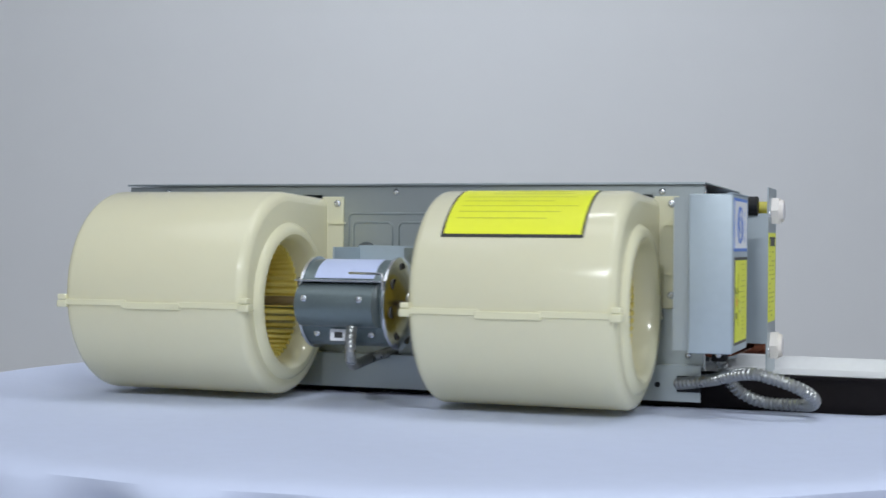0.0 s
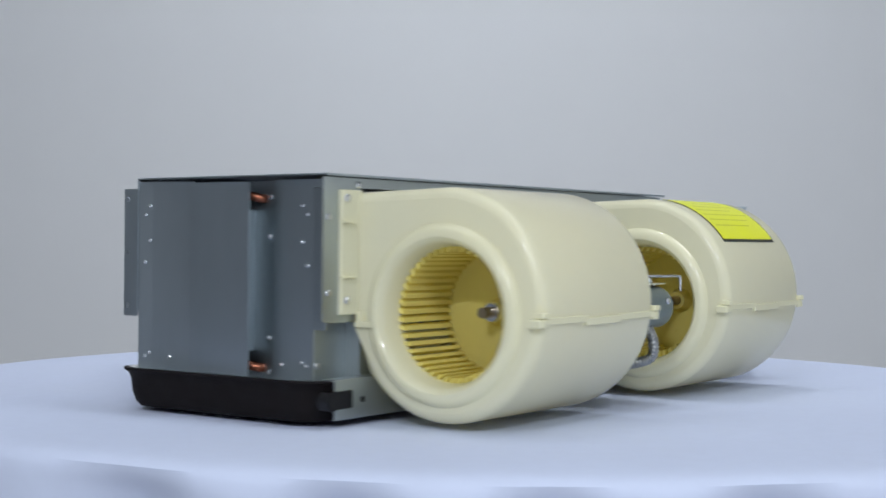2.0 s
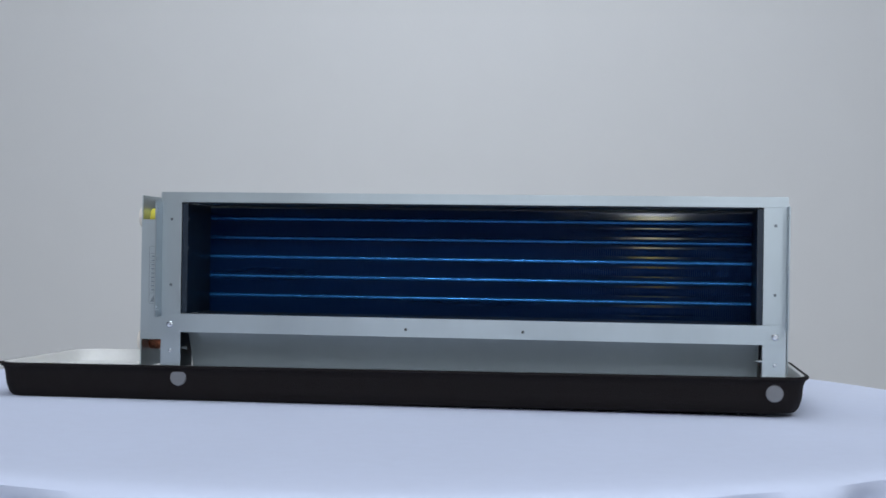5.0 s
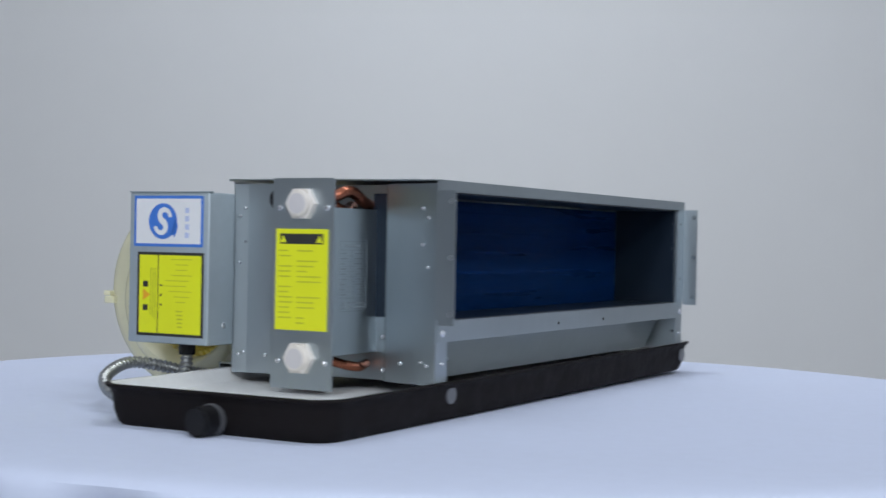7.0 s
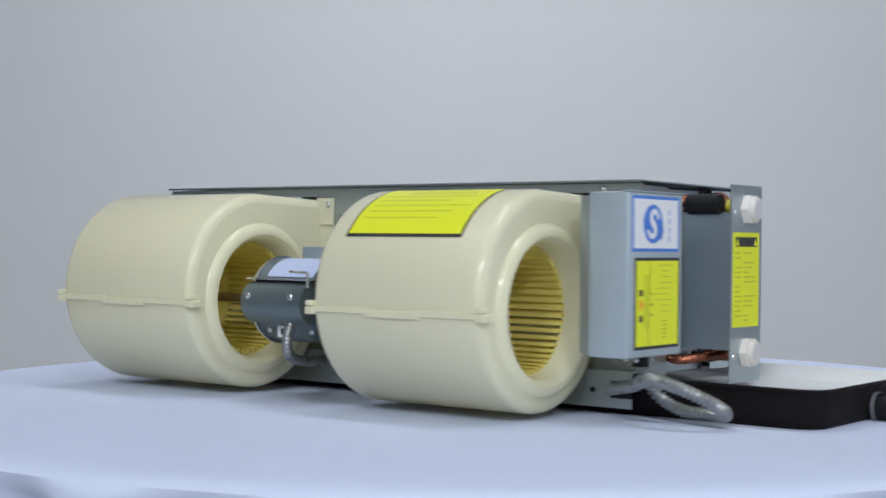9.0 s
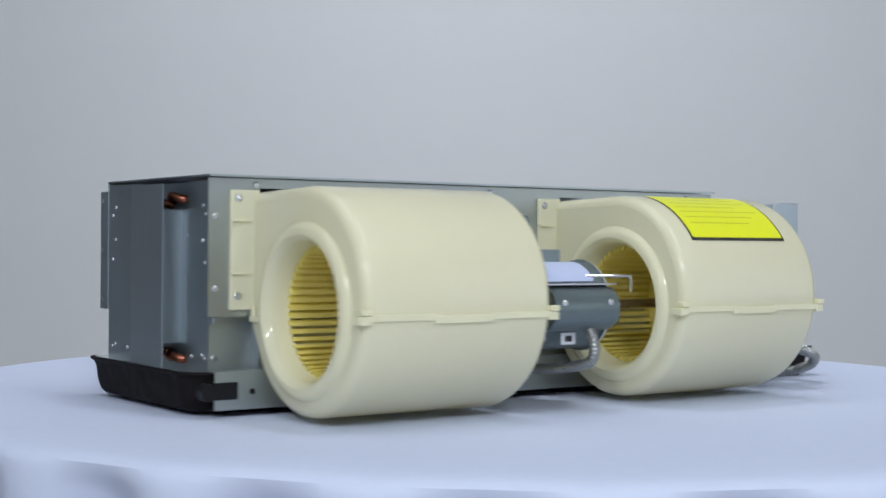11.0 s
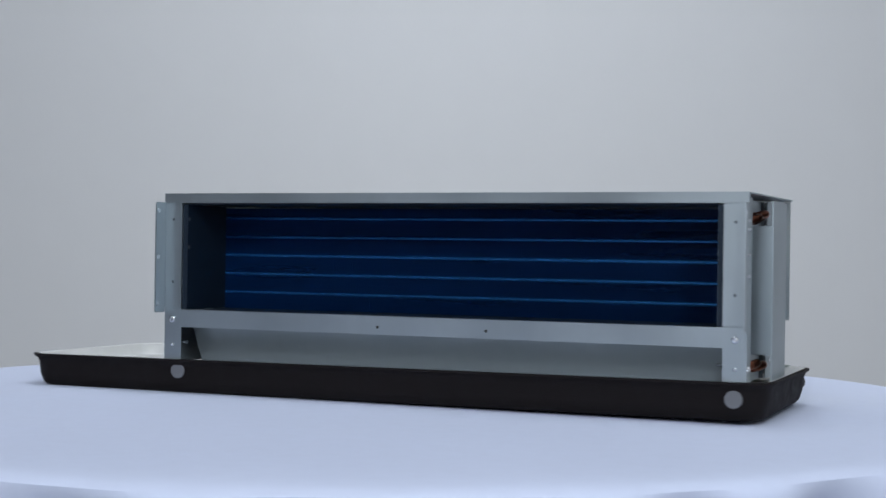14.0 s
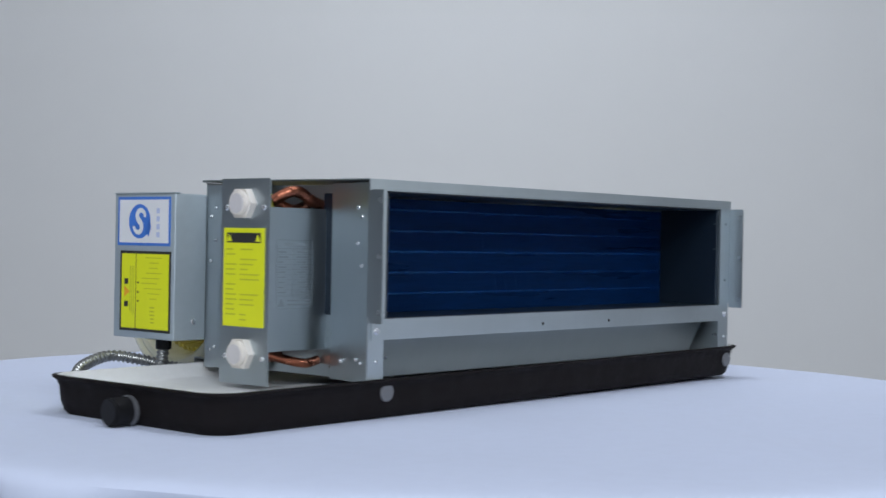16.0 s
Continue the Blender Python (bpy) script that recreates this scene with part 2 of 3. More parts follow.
part("tabletop", lathe(B(), [(ZT - 0.030, 0.001), (ZT - 0.030, RT - 0.075), (ZT - 0.006, RT - 0.070), (ZT - 0.006, 0.001)], (0.052, 0.010, 0), "z", 64), WOOD, table)
part("pedestal", tube(B(), (0, 0, -0.39), "z", 0.05, 0.72), DARKSTEEL, table)
part("foot_plate", tube(B(), (0, 0, -0.765), "z", 0.28, 0.03, 48), DARKSTEEL, table)


def cloth_mesh():
    """A round cloth: flat on top, a soft rounded edge, then a skirt that falls in pleats."""
    bm, seg = B(), 480
    levels = [(0.25, 0, 0), (0.45, 0, 0), (0.59, 0, 0), (0.632, -0.0004, 0), (0.650, -0.0016, 0), (0.661, -0.004, 0.02), (0.668, -0.008, 0.08), (0.672, -0.014, 0.22), (0.674, -0.023, 0.45), (0.675, -0.036, 0.75), (0.676, -0.060, 1), (0.678, -0.12, 1.2), (0.681, -0.25, 1.4), (0.686, -0.45, 1.6)]
    rings = []
    for r, dz, fold in levels:
        ring = []
        for k in range(seg):
            a = 2 * math.pi * k / seg
            wave = math.sin(23 * a + 1.6 * math.sin(3 * a) + 1.2 * math.sin(5 * a + 1))
            w = -fold * 0.042 * (0.5 - 0.5 * wave) ** 1.3
            low = 0.0008 * noise.noise(Vector((r * math.cos(a) * 7, r * math.sin(a) * 7, 0))) * min(1, r)
            ring.append(bm.verts.new((0.052 + (r + 0.006 + w) * math.cos(a), 0.012 + 1.06 * (r + 0.006 + w) * math.sin(a), ZT + dz + low)))
        rings.append(ring)
    c = bm.verts.new((0.052, 0.010, ZT))
    for k in range(seg):
        bm.faces.new((c, rings[0][k], rings[0][(k + 1) % seg]))
        for a, b in zip(rings, rings[1:]):
            bm.faces.new((a[k], b[k], b[(k + 1) % seg], a[(k + 1) % seg]))
    return bm


cloth = tagged(part("tablecloth", cloth_mesh(), CLOTH, smooth=True), "white cloth draped in pleats over a round table", "tablecloth")

# ---- the fan coil unit ----
X0, X1, YF, YG, Z0, Z1 = -0.3815, 0.307, -0.101, 0.142, 0.036, 0.235
XL, XR = -0.357, 0.284
unit = tagged(new("fan_coil_unit"), "galvanised fan coil unit with cream blowers and black drain pan", "fan coil unit")
T = 0.0014

SCREW = {}


def screw(parent, x, y, z, axis, r=0.0036, mat=None):
    """A small pan-head screw with a cross slot, its head towards axis (x, -x, y, -y)."""
    key = (axis, r)
    if key not in SCREW:
        bm = B()
        a, s = axis[-1], -1 if axis[0] == "-" else 1
        prof = [(-0.001 * s, 0.0002), (-0.001 * s, r), (0.0006 * s, r), (0.0016 * s, r * 0.7), (0.0019 * s, 0.0002)]
        lathe(bm, prof, (0, 0, 0), a, 14)
        bmesh.ops.recalc_face_normals(bm, faces=bm.faces[:])
        me = bpy.data.meshes.new("screw")
        bm.to_mesh(me)
        bm.free()
        me.materials.append(mat or CHROME)
        for p in me.polygons:
            p.use_smooth = True
        SCREW[key] = me
    ob = new("screw", SCREW[key])
    ob.location, ob.parent = (x, y, z), parent
    return ob


# casing sheets
bm = extrude(B(), [(YF - 0.006, 0.2342), (YF - 0.006, 0.2365), (YG + T, 0.2352), (YG + T, 0.2240), (YG + 0.0001, 0.2240), (YG + 0.0001, 0.2338), (YF - 0.0046, 0.2351), (YF - 0.0046, 0.2342)], X0 - 0.001, X1 + 0.001)
top = part("top_panel", bm, STEEL, unit, "thin folded galvanised top panel")

BL = [(-0.3335, -0.122), (0.054, 0.260)]
back = part("back_panel", box(B(), BL[0][0] + 0.008, X1, YF, YF + T, Z0, 0.098), STEEL_FAN, unit, "galvanised blower mounting plate with pressed frames")
part("back_sheet", box(B(), XL - 0.014, BL[0][0] + 0.010, -0.0820, -0.0820 + T, Z0, 0.098), STEEL_FAN, back)
part("back_sheet", box(B(), X0, X1, YF, YF + T, 0.224, Z1 - 0.0016), STEEL_FAN, back)
for a, b in ((X0, BL[0][0] + 0.008), (BL[0][1] - 0.008, BL[1][0] + 0.008), (BL[1][1] - 0.008, X1)):
    part("back_sheet", box(B(), a, b, YF, YF + T, 0.098, 0.224), STEEL_FAN, back)


part("back_return", box(B(), BL[0][0] + 0.0100, BL[0][0] + 0.0114, YF + T, -0.0806, Z0, 0.098), STEEL_FAN, back)
part("back_return", box(B(), XL - 0.014, BL[0][0] + 0.0100, YF + T, -0.0820, 0.0966, 0.098), STEEL_FAN, back)


def pressed_frame(x0, x1, z0, z1, r, w=0.0016):
    """A rounded rectangular pressed rib on the back plate."""
    pts = []
    for cx, cz, a0 in ((x1 - r, z1 - r, 0), (x0 + r, z1 - r, 90), (x0 + r, z0 + r, 180), (x1 - r, z0 + r, 270)):
        for k in range(5):
            a = radians(a0 + 22.5 * k)
            pts.append((cx, cz, math.cos(a), math.sin(a), r))
    bm, loops = B(), []
    for off, dy in ((-w, 0.0002), (-w * 0.4, -0.0016), (w * 0.4, -0.0016), (w, 0.0002)):
        loops.append([bm.verts.new((cx + (rr + off) * c, YF + dy, cz + (rr + off) * s)) for cx, cz, c, s, rr in pts])
    n = len(pts)
    for a, b in zip(loops, loops[1:]):
        for k in range(n):
            bm.faces.new((a[k], a[(k + 1) % n], b[(k + 1) % n], b[k]))
    return bm


part("pressed_frame", pressed_frame(-0.097, 0.017, 0.06, 0.203, 0.006), STEEL_FAN, back, smooth=True)
part("pressed_frame", pressed_frame(-0.091, -0.044, 0.12, 0.193, 0.006), STEEL_FAN, back, smooth=True)
part("pressed_frame", pressed_frame(-0.036, 0.011, 0.12, 0.193, 0.006), STEEL_FAN, back, smooth=True)
# Dark rings and bars stand for holes and slots, shade put into the colour
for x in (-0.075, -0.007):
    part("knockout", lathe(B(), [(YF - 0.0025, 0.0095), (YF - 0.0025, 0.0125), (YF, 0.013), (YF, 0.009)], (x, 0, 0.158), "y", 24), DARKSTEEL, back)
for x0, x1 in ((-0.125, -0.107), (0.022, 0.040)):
    part("dark_slot_bar", box(B(), x0, x1, YF - 0.002, YF + 0.0002, 0.058, 0.064, 0.001), DARKSTEEL, back)
for x, z in ((-0.039, 0.227), (-0.330, 0.227), (0.262, 0.227), (0.291, 0.118), (0.291, 0.055), (0.291, 0.196), (-0.374, 0.196), (-0.374, 0.125)):
    screw(back, x, YF - 0.0004, z, "-y")
screw(back, -0.3655, -0.0824, 0.0556, "-y")

# bottom rail on the fan side with its two oval slots
bm = B()
box(bm, X0, X1, YF - 0.016, YF - 0.016 + T, 0.008, 0.044, 0.0)
box(bm, X0, X1, YF - 0.016, YF, 0.044, 0.044 + T)
rail = part("base_rail", bm, STEEL_FAN, unit, "folded galvanised base rail")
# Black insets added in place of open slots with the black pan behind
for x in (X0 + 0.012, X1 - 0.012):
    bm = B()
    box(bm, x - 0.013, x + 0.013, YF - 0.0175, YF - 0.014, 0.018, 0.035, 0.0014)
    part("slot_inset", bm, RUBBER, rail)
for x in (-0.341, 0.262):
    part("rail_hole", tube(B(), (x, YF - 0.0163, 0.025), "y", 0.003, 0.0012, 14), RUBBER, rail)

# outlet face frame
bm = B()
box(bm, X0, XL, YG - T, YG, Z0, 0.2330)
front_l = part("outlet_upright", bm, STEEL, unit)
bm = B()
box(bm, XR, X1, YG - T, YG, Z0, 0.2330)
front_r = part("outlet_upright", bm, STEEL, unit)
bm = B()
box(bm, X0 + 0.004, X1 - 0.004, YG, YG + T, 0.078, 0.0985)
box(bm, X0 + 0.004, X1 - 0.004, YG - 0.012, YG, 0.0985 - T, 0.0985)
lower = part("outlet_rail", bm, STEEL, unit, "galvanised cross rail below the outlet")
for x in (-0.370, 0.296):
    screw(lower, x, YG + T, 0.0865, "y", 0.004)
for x in (-0.102, 0.027):
    part("rail_hole", tube(B(), (x, YG + T + 0.0002, 0.0861), "y", 0.0017, 0.001, 12), INK, lower)
for up, x in ((front_l, -0.370), (front_r, 0.2955)):
    for z in (0.0568,):
        screw(up, x, YG + 0.0002, z, "y", 0.0022)
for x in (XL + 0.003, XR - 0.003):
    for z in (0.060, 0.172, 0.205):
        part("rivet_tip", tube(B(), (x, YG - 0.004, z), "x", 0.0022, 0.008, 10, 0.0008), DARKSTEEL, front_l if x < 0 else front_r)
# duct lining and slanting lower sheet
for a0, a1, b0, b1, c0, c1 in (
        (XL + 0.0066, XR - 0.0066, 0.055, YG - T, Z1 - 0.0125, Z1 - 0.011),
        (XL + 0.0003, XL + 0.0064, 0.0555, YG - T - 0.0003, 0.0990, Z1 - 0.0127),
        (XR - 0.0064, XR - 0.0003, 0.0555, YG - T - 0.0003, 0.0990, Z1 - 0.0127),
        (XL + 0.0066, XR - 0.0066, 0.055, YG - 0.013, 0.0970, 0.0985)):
    part("duct_lining", box(B(), a0, a1, b0, b1, c0, c1), LINING, unit, "dark blue duct lining")
bm = extrude(B(), [(0.128, 0.098), (0.1295, 0.098), (0.0985, 0.036), (0.097, 0.036)], XL + 0.002, XR - 0.002)
part("lower_baffle", bm, STEEL, unit, "sloping galvanised baffle under the outlet")


def corner_flange(name, x, y, dx, dy, z0, z1, holes):
    bm = B()
    n = Vector((dx, dy, 0)).normalized()
    s = Vector((-n.y, n.x, 0)) * 0.0007
    a, b = Vector((x, y, 0)), Vector((x + dx, y + dy, 0))
    vs = []
    for z in (z0, z1):
        for p in (a - s, b - s, b + s, a + s):
            vs.append(bm.verts.new((p.x, p.y, z)))
    for f in ((0, 1, 2, 3), (7, 6, 5, 4), (0, 4, 5, 1), (1, 5, 6, 2), (2, 6, 7, 3), (3, 7, 4, 0)):
        bm.faces.new([vs[i] for i in f])
    ob = part(name, bm, STEEL, unit, "bent galvanised duct flange with punched holes")
    for z in holes:
        p = a.lerp(b, 0.75)
        part("hole_rim", lathe(B(), [(-0.0009, 0.0016), (-0.0009, 0.0026), (0.0009, 0.0026), (0.0009, 0.0016)], (p.x, p.y, z), "x", 12), CHROME, ob)
    return ob


corner_flange("duct_flange", X0, YG + 0.0016, -0.0008, 0.0185, 0.095, 0.2245, (0.1055, 0.160, 0.2143))
corner_flange("duct_flange", X1, YG + 0.0016, 0.0008, 0.0185, 0.095, 0.2245, (0.1055, 0.160, 0.2143))
for x0, x1 in ((X0, XL), (XR, X1)):
    plate = part("flange_plate", box(B(), x0, x1, YG, YG + T, 0.1000, 0.2235), STEEL, unit)
    for z in (0.131, 0.2046):
        part("plate_hole", tube(B(), ((x0 + x1) / 2, YG + T, z), "y", 0.0017, 0.0008, 12), DARKSTEEL, plate)
corner_flange("duct_flange", XL - 0.014, -0.0815, -0.004, -0.0195, 0.090, 0.223, (0.212,))

part("corner_strip", box(B(), XL - 0.0155, XL - 0.014, YF + T, -0.0820, 0.2235, Z1 - 0.0036), STEEL, unit)

# end plates: two outer sheets bent at the corners, and the coil's tube sheet between them
def bent_sheet(points, s):
    """An upright folded sheet through (x, y) points, its thickness towards s."""
    bm = B()
    rows = []
    for x, y in points:
        rows.append([bm.verts.new((x + d, y, z)) for d, z in ((0, Z0), (0, Z1 - 0.0035), (s * T, Z1 - 0.0035), (s * T, Z0))])
    for a, b in zip(rows, rows[1:]):
        for k in range(4):
            bm.faces.new((a[k], a[(k + 1) % 4], b[(k + 1) % 4], b[k]))
    bm.faces.new(rows[0])
    bm.faces.new(rows[-1][::-1])
    return bm


for xo, x, s in ((X0, XL, 1), (X1, XR, -1)):
    head = "-x" if s > 0 else "x"
    if s > 0:  # closed end: two almost flat sheets
        near_pts = [(x - 0.0140, -0.0815), (x - 0.0132, -0.064), (x - 0.0115, -0.0288)]
        far_pts = [(x - 0.0150, 0.0735), (x - 0.0215, YG - 0.017), (xo, YG - T)]
    else:
        near_pts = [(xo, YF), (xo - 0.0040, YF + 0.016), (x + 0.0130, -0.029)]
        far_pts = [(x + 0.0090, 0.0770), (x + 0.0185, YG - 0.022), (xo, YG - T)]
    near = part("end_panel", bent_sheet(near_pts, s), STEEL, unit)
    far = part("end_panel", bent_sheet(far_pts, s), STEEL, unit)
    dx = -0.0075 if s > 0 else 0.0
    xa, xb = sorted((x + dx + s * 0.003, x + dx + s * 0.0045))
    sheet = part("tube_sheet", box(B(), xa, xb, -0.0285, 0.073, Z0, Z1 - 0.004), STEEL, unit)
    # Narrow strips along the sheet's edges, coloured dark for the seam's shade
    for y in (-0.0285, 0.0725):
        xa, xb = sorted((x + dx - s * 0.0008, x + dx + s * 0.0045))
        part("shaded_return_edge", box(B(), xa, xb, y - 0.0012, y + 0.0012, Z0, Z1 - 0.004), DARKSTEEL, sheet)
    for y in (-0.0183, 0.0675):
        for z in (0.046, 0.079, 0.177, 0.2155):
            screw(sheet, x + dx + s * 0.0025, y, z, head, 0.0028)
    for sheet_, (xc, y0), (mid, y1), xi in ((near, *near_pts[:2], near_pts[2][0]), (far, far_pts[2], far_pts[1], far_pts[0][0])):
        for u, z in ((0.45, 0.055), (0.45, 0.150), (0.45, 0.198), (0.8, 0.058), (0.8, 0.172), (0.8, 0.207)):
            screw(sheet_, xc + (mid - xc) * u, y0 + (y1 - y0) * u, z, head, 0.0021)
        screw(sheet_, mid + (xi - mid) * 0.4, y1 + (0.022 if y0 < 0 else -0.022), 0.055, head, 0.0024)


def bends(parent, x, s):
    for y0, y1, z in ((-0.010, 0.015, 0.214), (0.025, 0.050, 0.209), (-0.008, 0.018, 0.050), (0.028, 0.052, 0.054)):
        bm = B()
        sweep(bm, [(x, y0, z), (x - s * 0.010, y0, z), (x - s * 0.018, (y0 + y1) / 2, z + 0.003), (x - s * 0.010, y1, z), (x, y1, z)], 0.0046, 12)
        part("copper_bend", bm, COPPER, parent, "bare copper return bend", True)


cover = part("end_cover", box(B(), -0.3915, -0.3900, -0.0175, 0.0595, Z0 + 0.004, Z1 - 0.006), STEEL, unit, "flat galvanised coil cover")
for y in (0.002, 0.040):
    part("cover_web", box(B(), -0.390, XL + 0.003, y, y + T, 0.066, 0.203), STEEL, cover)
bends(unit, XL + 0.003, 1)

# pipe connection bracket
XP = 0.361
bm = box(B(), XP - T, XP, -0.0125, 0.059, 0.0300, Z1 - 0.0005)
bracket = part("pipe_bracket", bm, STEEL, unit, "upright galvanised bracket holding two capped pipe ends")
bm = B()
box(bm, XR - 0.003, XP - T, 0.0575, 0.059, 0.064, 0.206)
part("bracket_web", bm, STEEL, bracket)
bm = B()
box(bm, XR - 0.003, XP - T, -0.0125, -0.011, 0.064, 0.206)
part("bracket_web", bm, STEEL, bracket)
for z in (0.2095, 0.0605):
    bm = tube(B(), (XP + 0.004, 0.024, z), "x", 0.0165, 0.008, 6)
    nut = part("pipe_nut", bm, CAPW, bracket, "white plastic hexagonal pipe cap")
    bm = tube(B(), (XP + 0.0095, 0.024, z), "x", 0.0128, 0.006, 32)
    bmesh.ops.bevel(bm, geom=bm.edges[:], offset=0.0012, segments=2, affect="EDGES")
    part("cap_rim", bm, CAPW, nut, smooth=True)
    part("cap_face", tube(B(), (XP + 0.0127, 0.024, z), "x", 0.0098, 0.001, 32), CAPDISC, nut)
    part("pipe_stub", tube(B(), (XP - 0.022, 0.024, z), "x", 0.0105, 0.042, 20), YELLOWP if z > 0.1 else COPPER, nut, smooth=True)
    for y in (-0.004, 0.051):
        screw(bracket, XP, y, z - 0.004, "x", 0.0032)
pipes = [
    [(0.285, -0.02, 0.200), (0.305, -0.018, 0.216), (0.322, 0.0, 0.219), (0.335, 0.018, 0.214), (0.345, 0.024, 0.213)],
    [(0.282, 0.050, 0.210), (0.296, 0.050, 0.214), (0.310, 0.048, 0.222), (0.322, 0.044, 0.222), (0.334, 0.034, 0.213)],
    [(0.285, 0.030, 0.209), (0.308, 0.036, 0.204), (0.325, 0.032, 0.209), (0.338, 0.026, 0.213)],
    [(0.285, -0.02, 0.058), (0.305, -0.022, 0.052), (0.325, -0.005, 0.055), (0.345, 0.024, 0.0635)],
    [(0.285, 0.050, 0.052), (0.305, 0.052, 0.050), (0.325, 0.040, 0.055), (0.345, 0.026, 0.0635)],
]
for p in pipes:
    part("copper_pipe", sweep(B(), p, 0.0060 if p[0][2] > 0.1 else 0.0048, 14), COPPER, unit, "bent copper pipe", True)
part("pipe_sleeve", tube(B(), (0.332, -0.0145, 0.214), "x", 0.0105, 0.036, 20), RUBBER, unit, "black foam pipe sleeve", True)


def flat_box(parent, name, mat, face, at, a0, a1, b0, b1, lift, label=""):
    """A thin sheet on a face: x face spans (y, z), y face spans (x, z)."""
    bm = B()
    if face == "x":
        box(bm, at, at + lift, a0, a1, b0, b1)
    else:
        lo, hi = sorted((at, at + lift))
        box(bm, a0, a1, lo, hi, b0, b1)
    return part(name, bm, mat, parent, label)


# yellow warning sticker on the bracket
st = flat_box(bracket, "warning_sticker", YELLOW, "x", XP, -0.0080, 0.0528, 0.0870, 0.1852, 0.0004, "yellow sticker with a black heading")
flat_box(st, "heading", INK, "x", XP + 0.0004, -0.003, 0.047, 0.1705, 0.1805, 0.0002)
for y in (0.001, 0.043):
    bm = B()
    tri = [bm.verts.new((XP + 0.0008, y + dy, 0.172 + dz)) for dy, dz in ((-0.004, 0), (0.004, 0), (0, 0.007))]
    bm.faces.new(tri)
    part("warning_mark", bm, YELLOW, st)
rng = random.Random(3)
for k in range(15):
    z = 0.164 - 0.005 * k
    for y0, y1 in ((-0.004, 0.010 + rng.uniform(-0.006, 0.003)), (0.017, 0.046 - rng.uniform(0, 0.02))):
        if rng.random() < 0.8:
            flat_box(st, "print_line", FAINT, "x", XP + 0.0004, y0, y1, z - 0.0007, z + 0.0007, 0.0002)
# rating table on the web: a thin rounded frame, a column rule, short lines and a warning strip
YW = 0.059
RX0, RX1, RZ0, RZ1 = 0.302, 0.351, 0.106, 0.174
for z in (RZ0, 0.1185, RZ1 - 0.0085, RZ1):
    flat_box(bracket, "rating_rule", GREYINK, "y", YW, RX0 + 0.001, RX1 - 0.001, z - 0.00022, z + 0.00022, 0.0003)
for x in (RX0, RX1):
    flat_box(bracket, "rating_rule", GREYINK, "y", YW, x - 0.00022, x + 0.00022, RZ0 + 0.001, RZ1 - 0.001, 0.0003)
flat_box(bracket, "rating_rule", GREYINK, "y", YW, 0.3295, 0.3299, 0.1185, RZ1 - 0.0085, 0.0003)
flat_box(bracket, "rating_title", GREYINK, "y", YW, 0.313, 0.341, RZ1 - 0.0058, RZ1 - 0.0030, 0.0003)
rng = random.Random(5)
for k in range(9):
    z = 0.1622 - 0.0050 * k
    flat_box(bracket, "rating_rule", GREYINK, "y", YW, RX0 + 0.001, RX1 - 0.001, z - 0.0026, z - 0.0023, 0.0003)
    flat_box(bracket, "rating_line", GREYINK, "y", YW, 0.3485 - rng.uniform(0.006, 0.013), 0.3485, z - 0.0007, z + 0.0007, 0.0003)
    flat_box(bracket, "rating_line", GREYINK, "y", YW, 0.3165 - rng.uniform(0.004, 0.008), 0.3165 + rng.uniform(0.002, 0.008), z - 0.0006, z + 0.0006, 0.0003)
for z in (0.1100, 0.1140):
    flat_box(bracket, "rating_line", GREYINK, "y", YW, 0.304, 0.336, z - 0.0008, z + 0.0008, 0.0003)
bm = B()
bm.faces.new([bm.verts.new((x, YW + 0.0005, z)) for x, z in ((0.3395, 0.1082), (0.3495, 0.1082), (0.3445, 0.1168))])
part("warning_mark", bm, GREYINK, bracket)

# ---- coil ----
coil_y0, coil_y1 = -0.030, 0.055
nf = 300
xa, xb = XL + 0.0050, XR - 0.0050
verts, faces = [], []
for k in range(nf):
    x = xa + (xb - xa) * (k + 0.5) / nf
    i = len(verts)
    for xx in (x - 0.00014, x + 0.00014):
        verts += [(xx, coil_y0, 0.050), (xx, coil_y1, 0.050), (xx, coil_y1, 0.2205), (xx, coil_y0, 0.2205)]
    faces += [(i, i + 1, i + 2, i + 3), (i + 7, i + 6, i + 5, i + 4), (i + 1, i + 5, i + 6, i + 2), (i + 3, i + 2, i + 6, i + 7), (i, i + 3, i + 7, i + 4), (i, i + 4, i + 5, i + 1)]
me = bpy.data.meshes.new("coil_fin_block")
me.from_pydata(verts, [], faces)
me.materials.append(FIN)
coil = new("coil_fin_block", me)
coil.parent = unit
tagged(coil, "deep blue coated heat exchanger fins", kind="stuff")
for row, y in enumerate((0.0517, 0.020, -0.008)):
    for k in range(7):
        z = 0.2085 - 0.0226 * k - (0.0113 if row % 2 else 0)
        if z > 0.055:
            part("coil_tube", tube(B(), ((xa + xb) / 2, y, z), "x", 0.0027 if row == 0 else 0.0048, xb - xa, 12), FINTUBE if row == 0 else FIN, coil, smooth=True)

# ---- drain pan ----
PX0, PX1, PY0, PY1 = -0.407, 0.504, -0.111, 0.152


def pan_loop(bm, inset, z, r, seg=8):
    pts = []
    for cx, cy, a0 in ((PX1, PY1, 0), (PX0, PY1, 90), (PX0, PY0, 180), (PX1, PY0, 270)):
        sx, sy = (1 if cx > 0 else -1), (1 if cy > 0 else -1)
        ox, oy = cx - sx * (inset + r), cy - sy * (inset + r)
        for k in range(seg + 1):
            a = radians(a0 + 90 * k / seg)
            x = ox + r * math.cos(a)
            pts.append(bm.verts.new((x, oy + r * math.sin(a), z - 0.0058 * (x - PX0) / (PX1 - PX0))))
    return pts


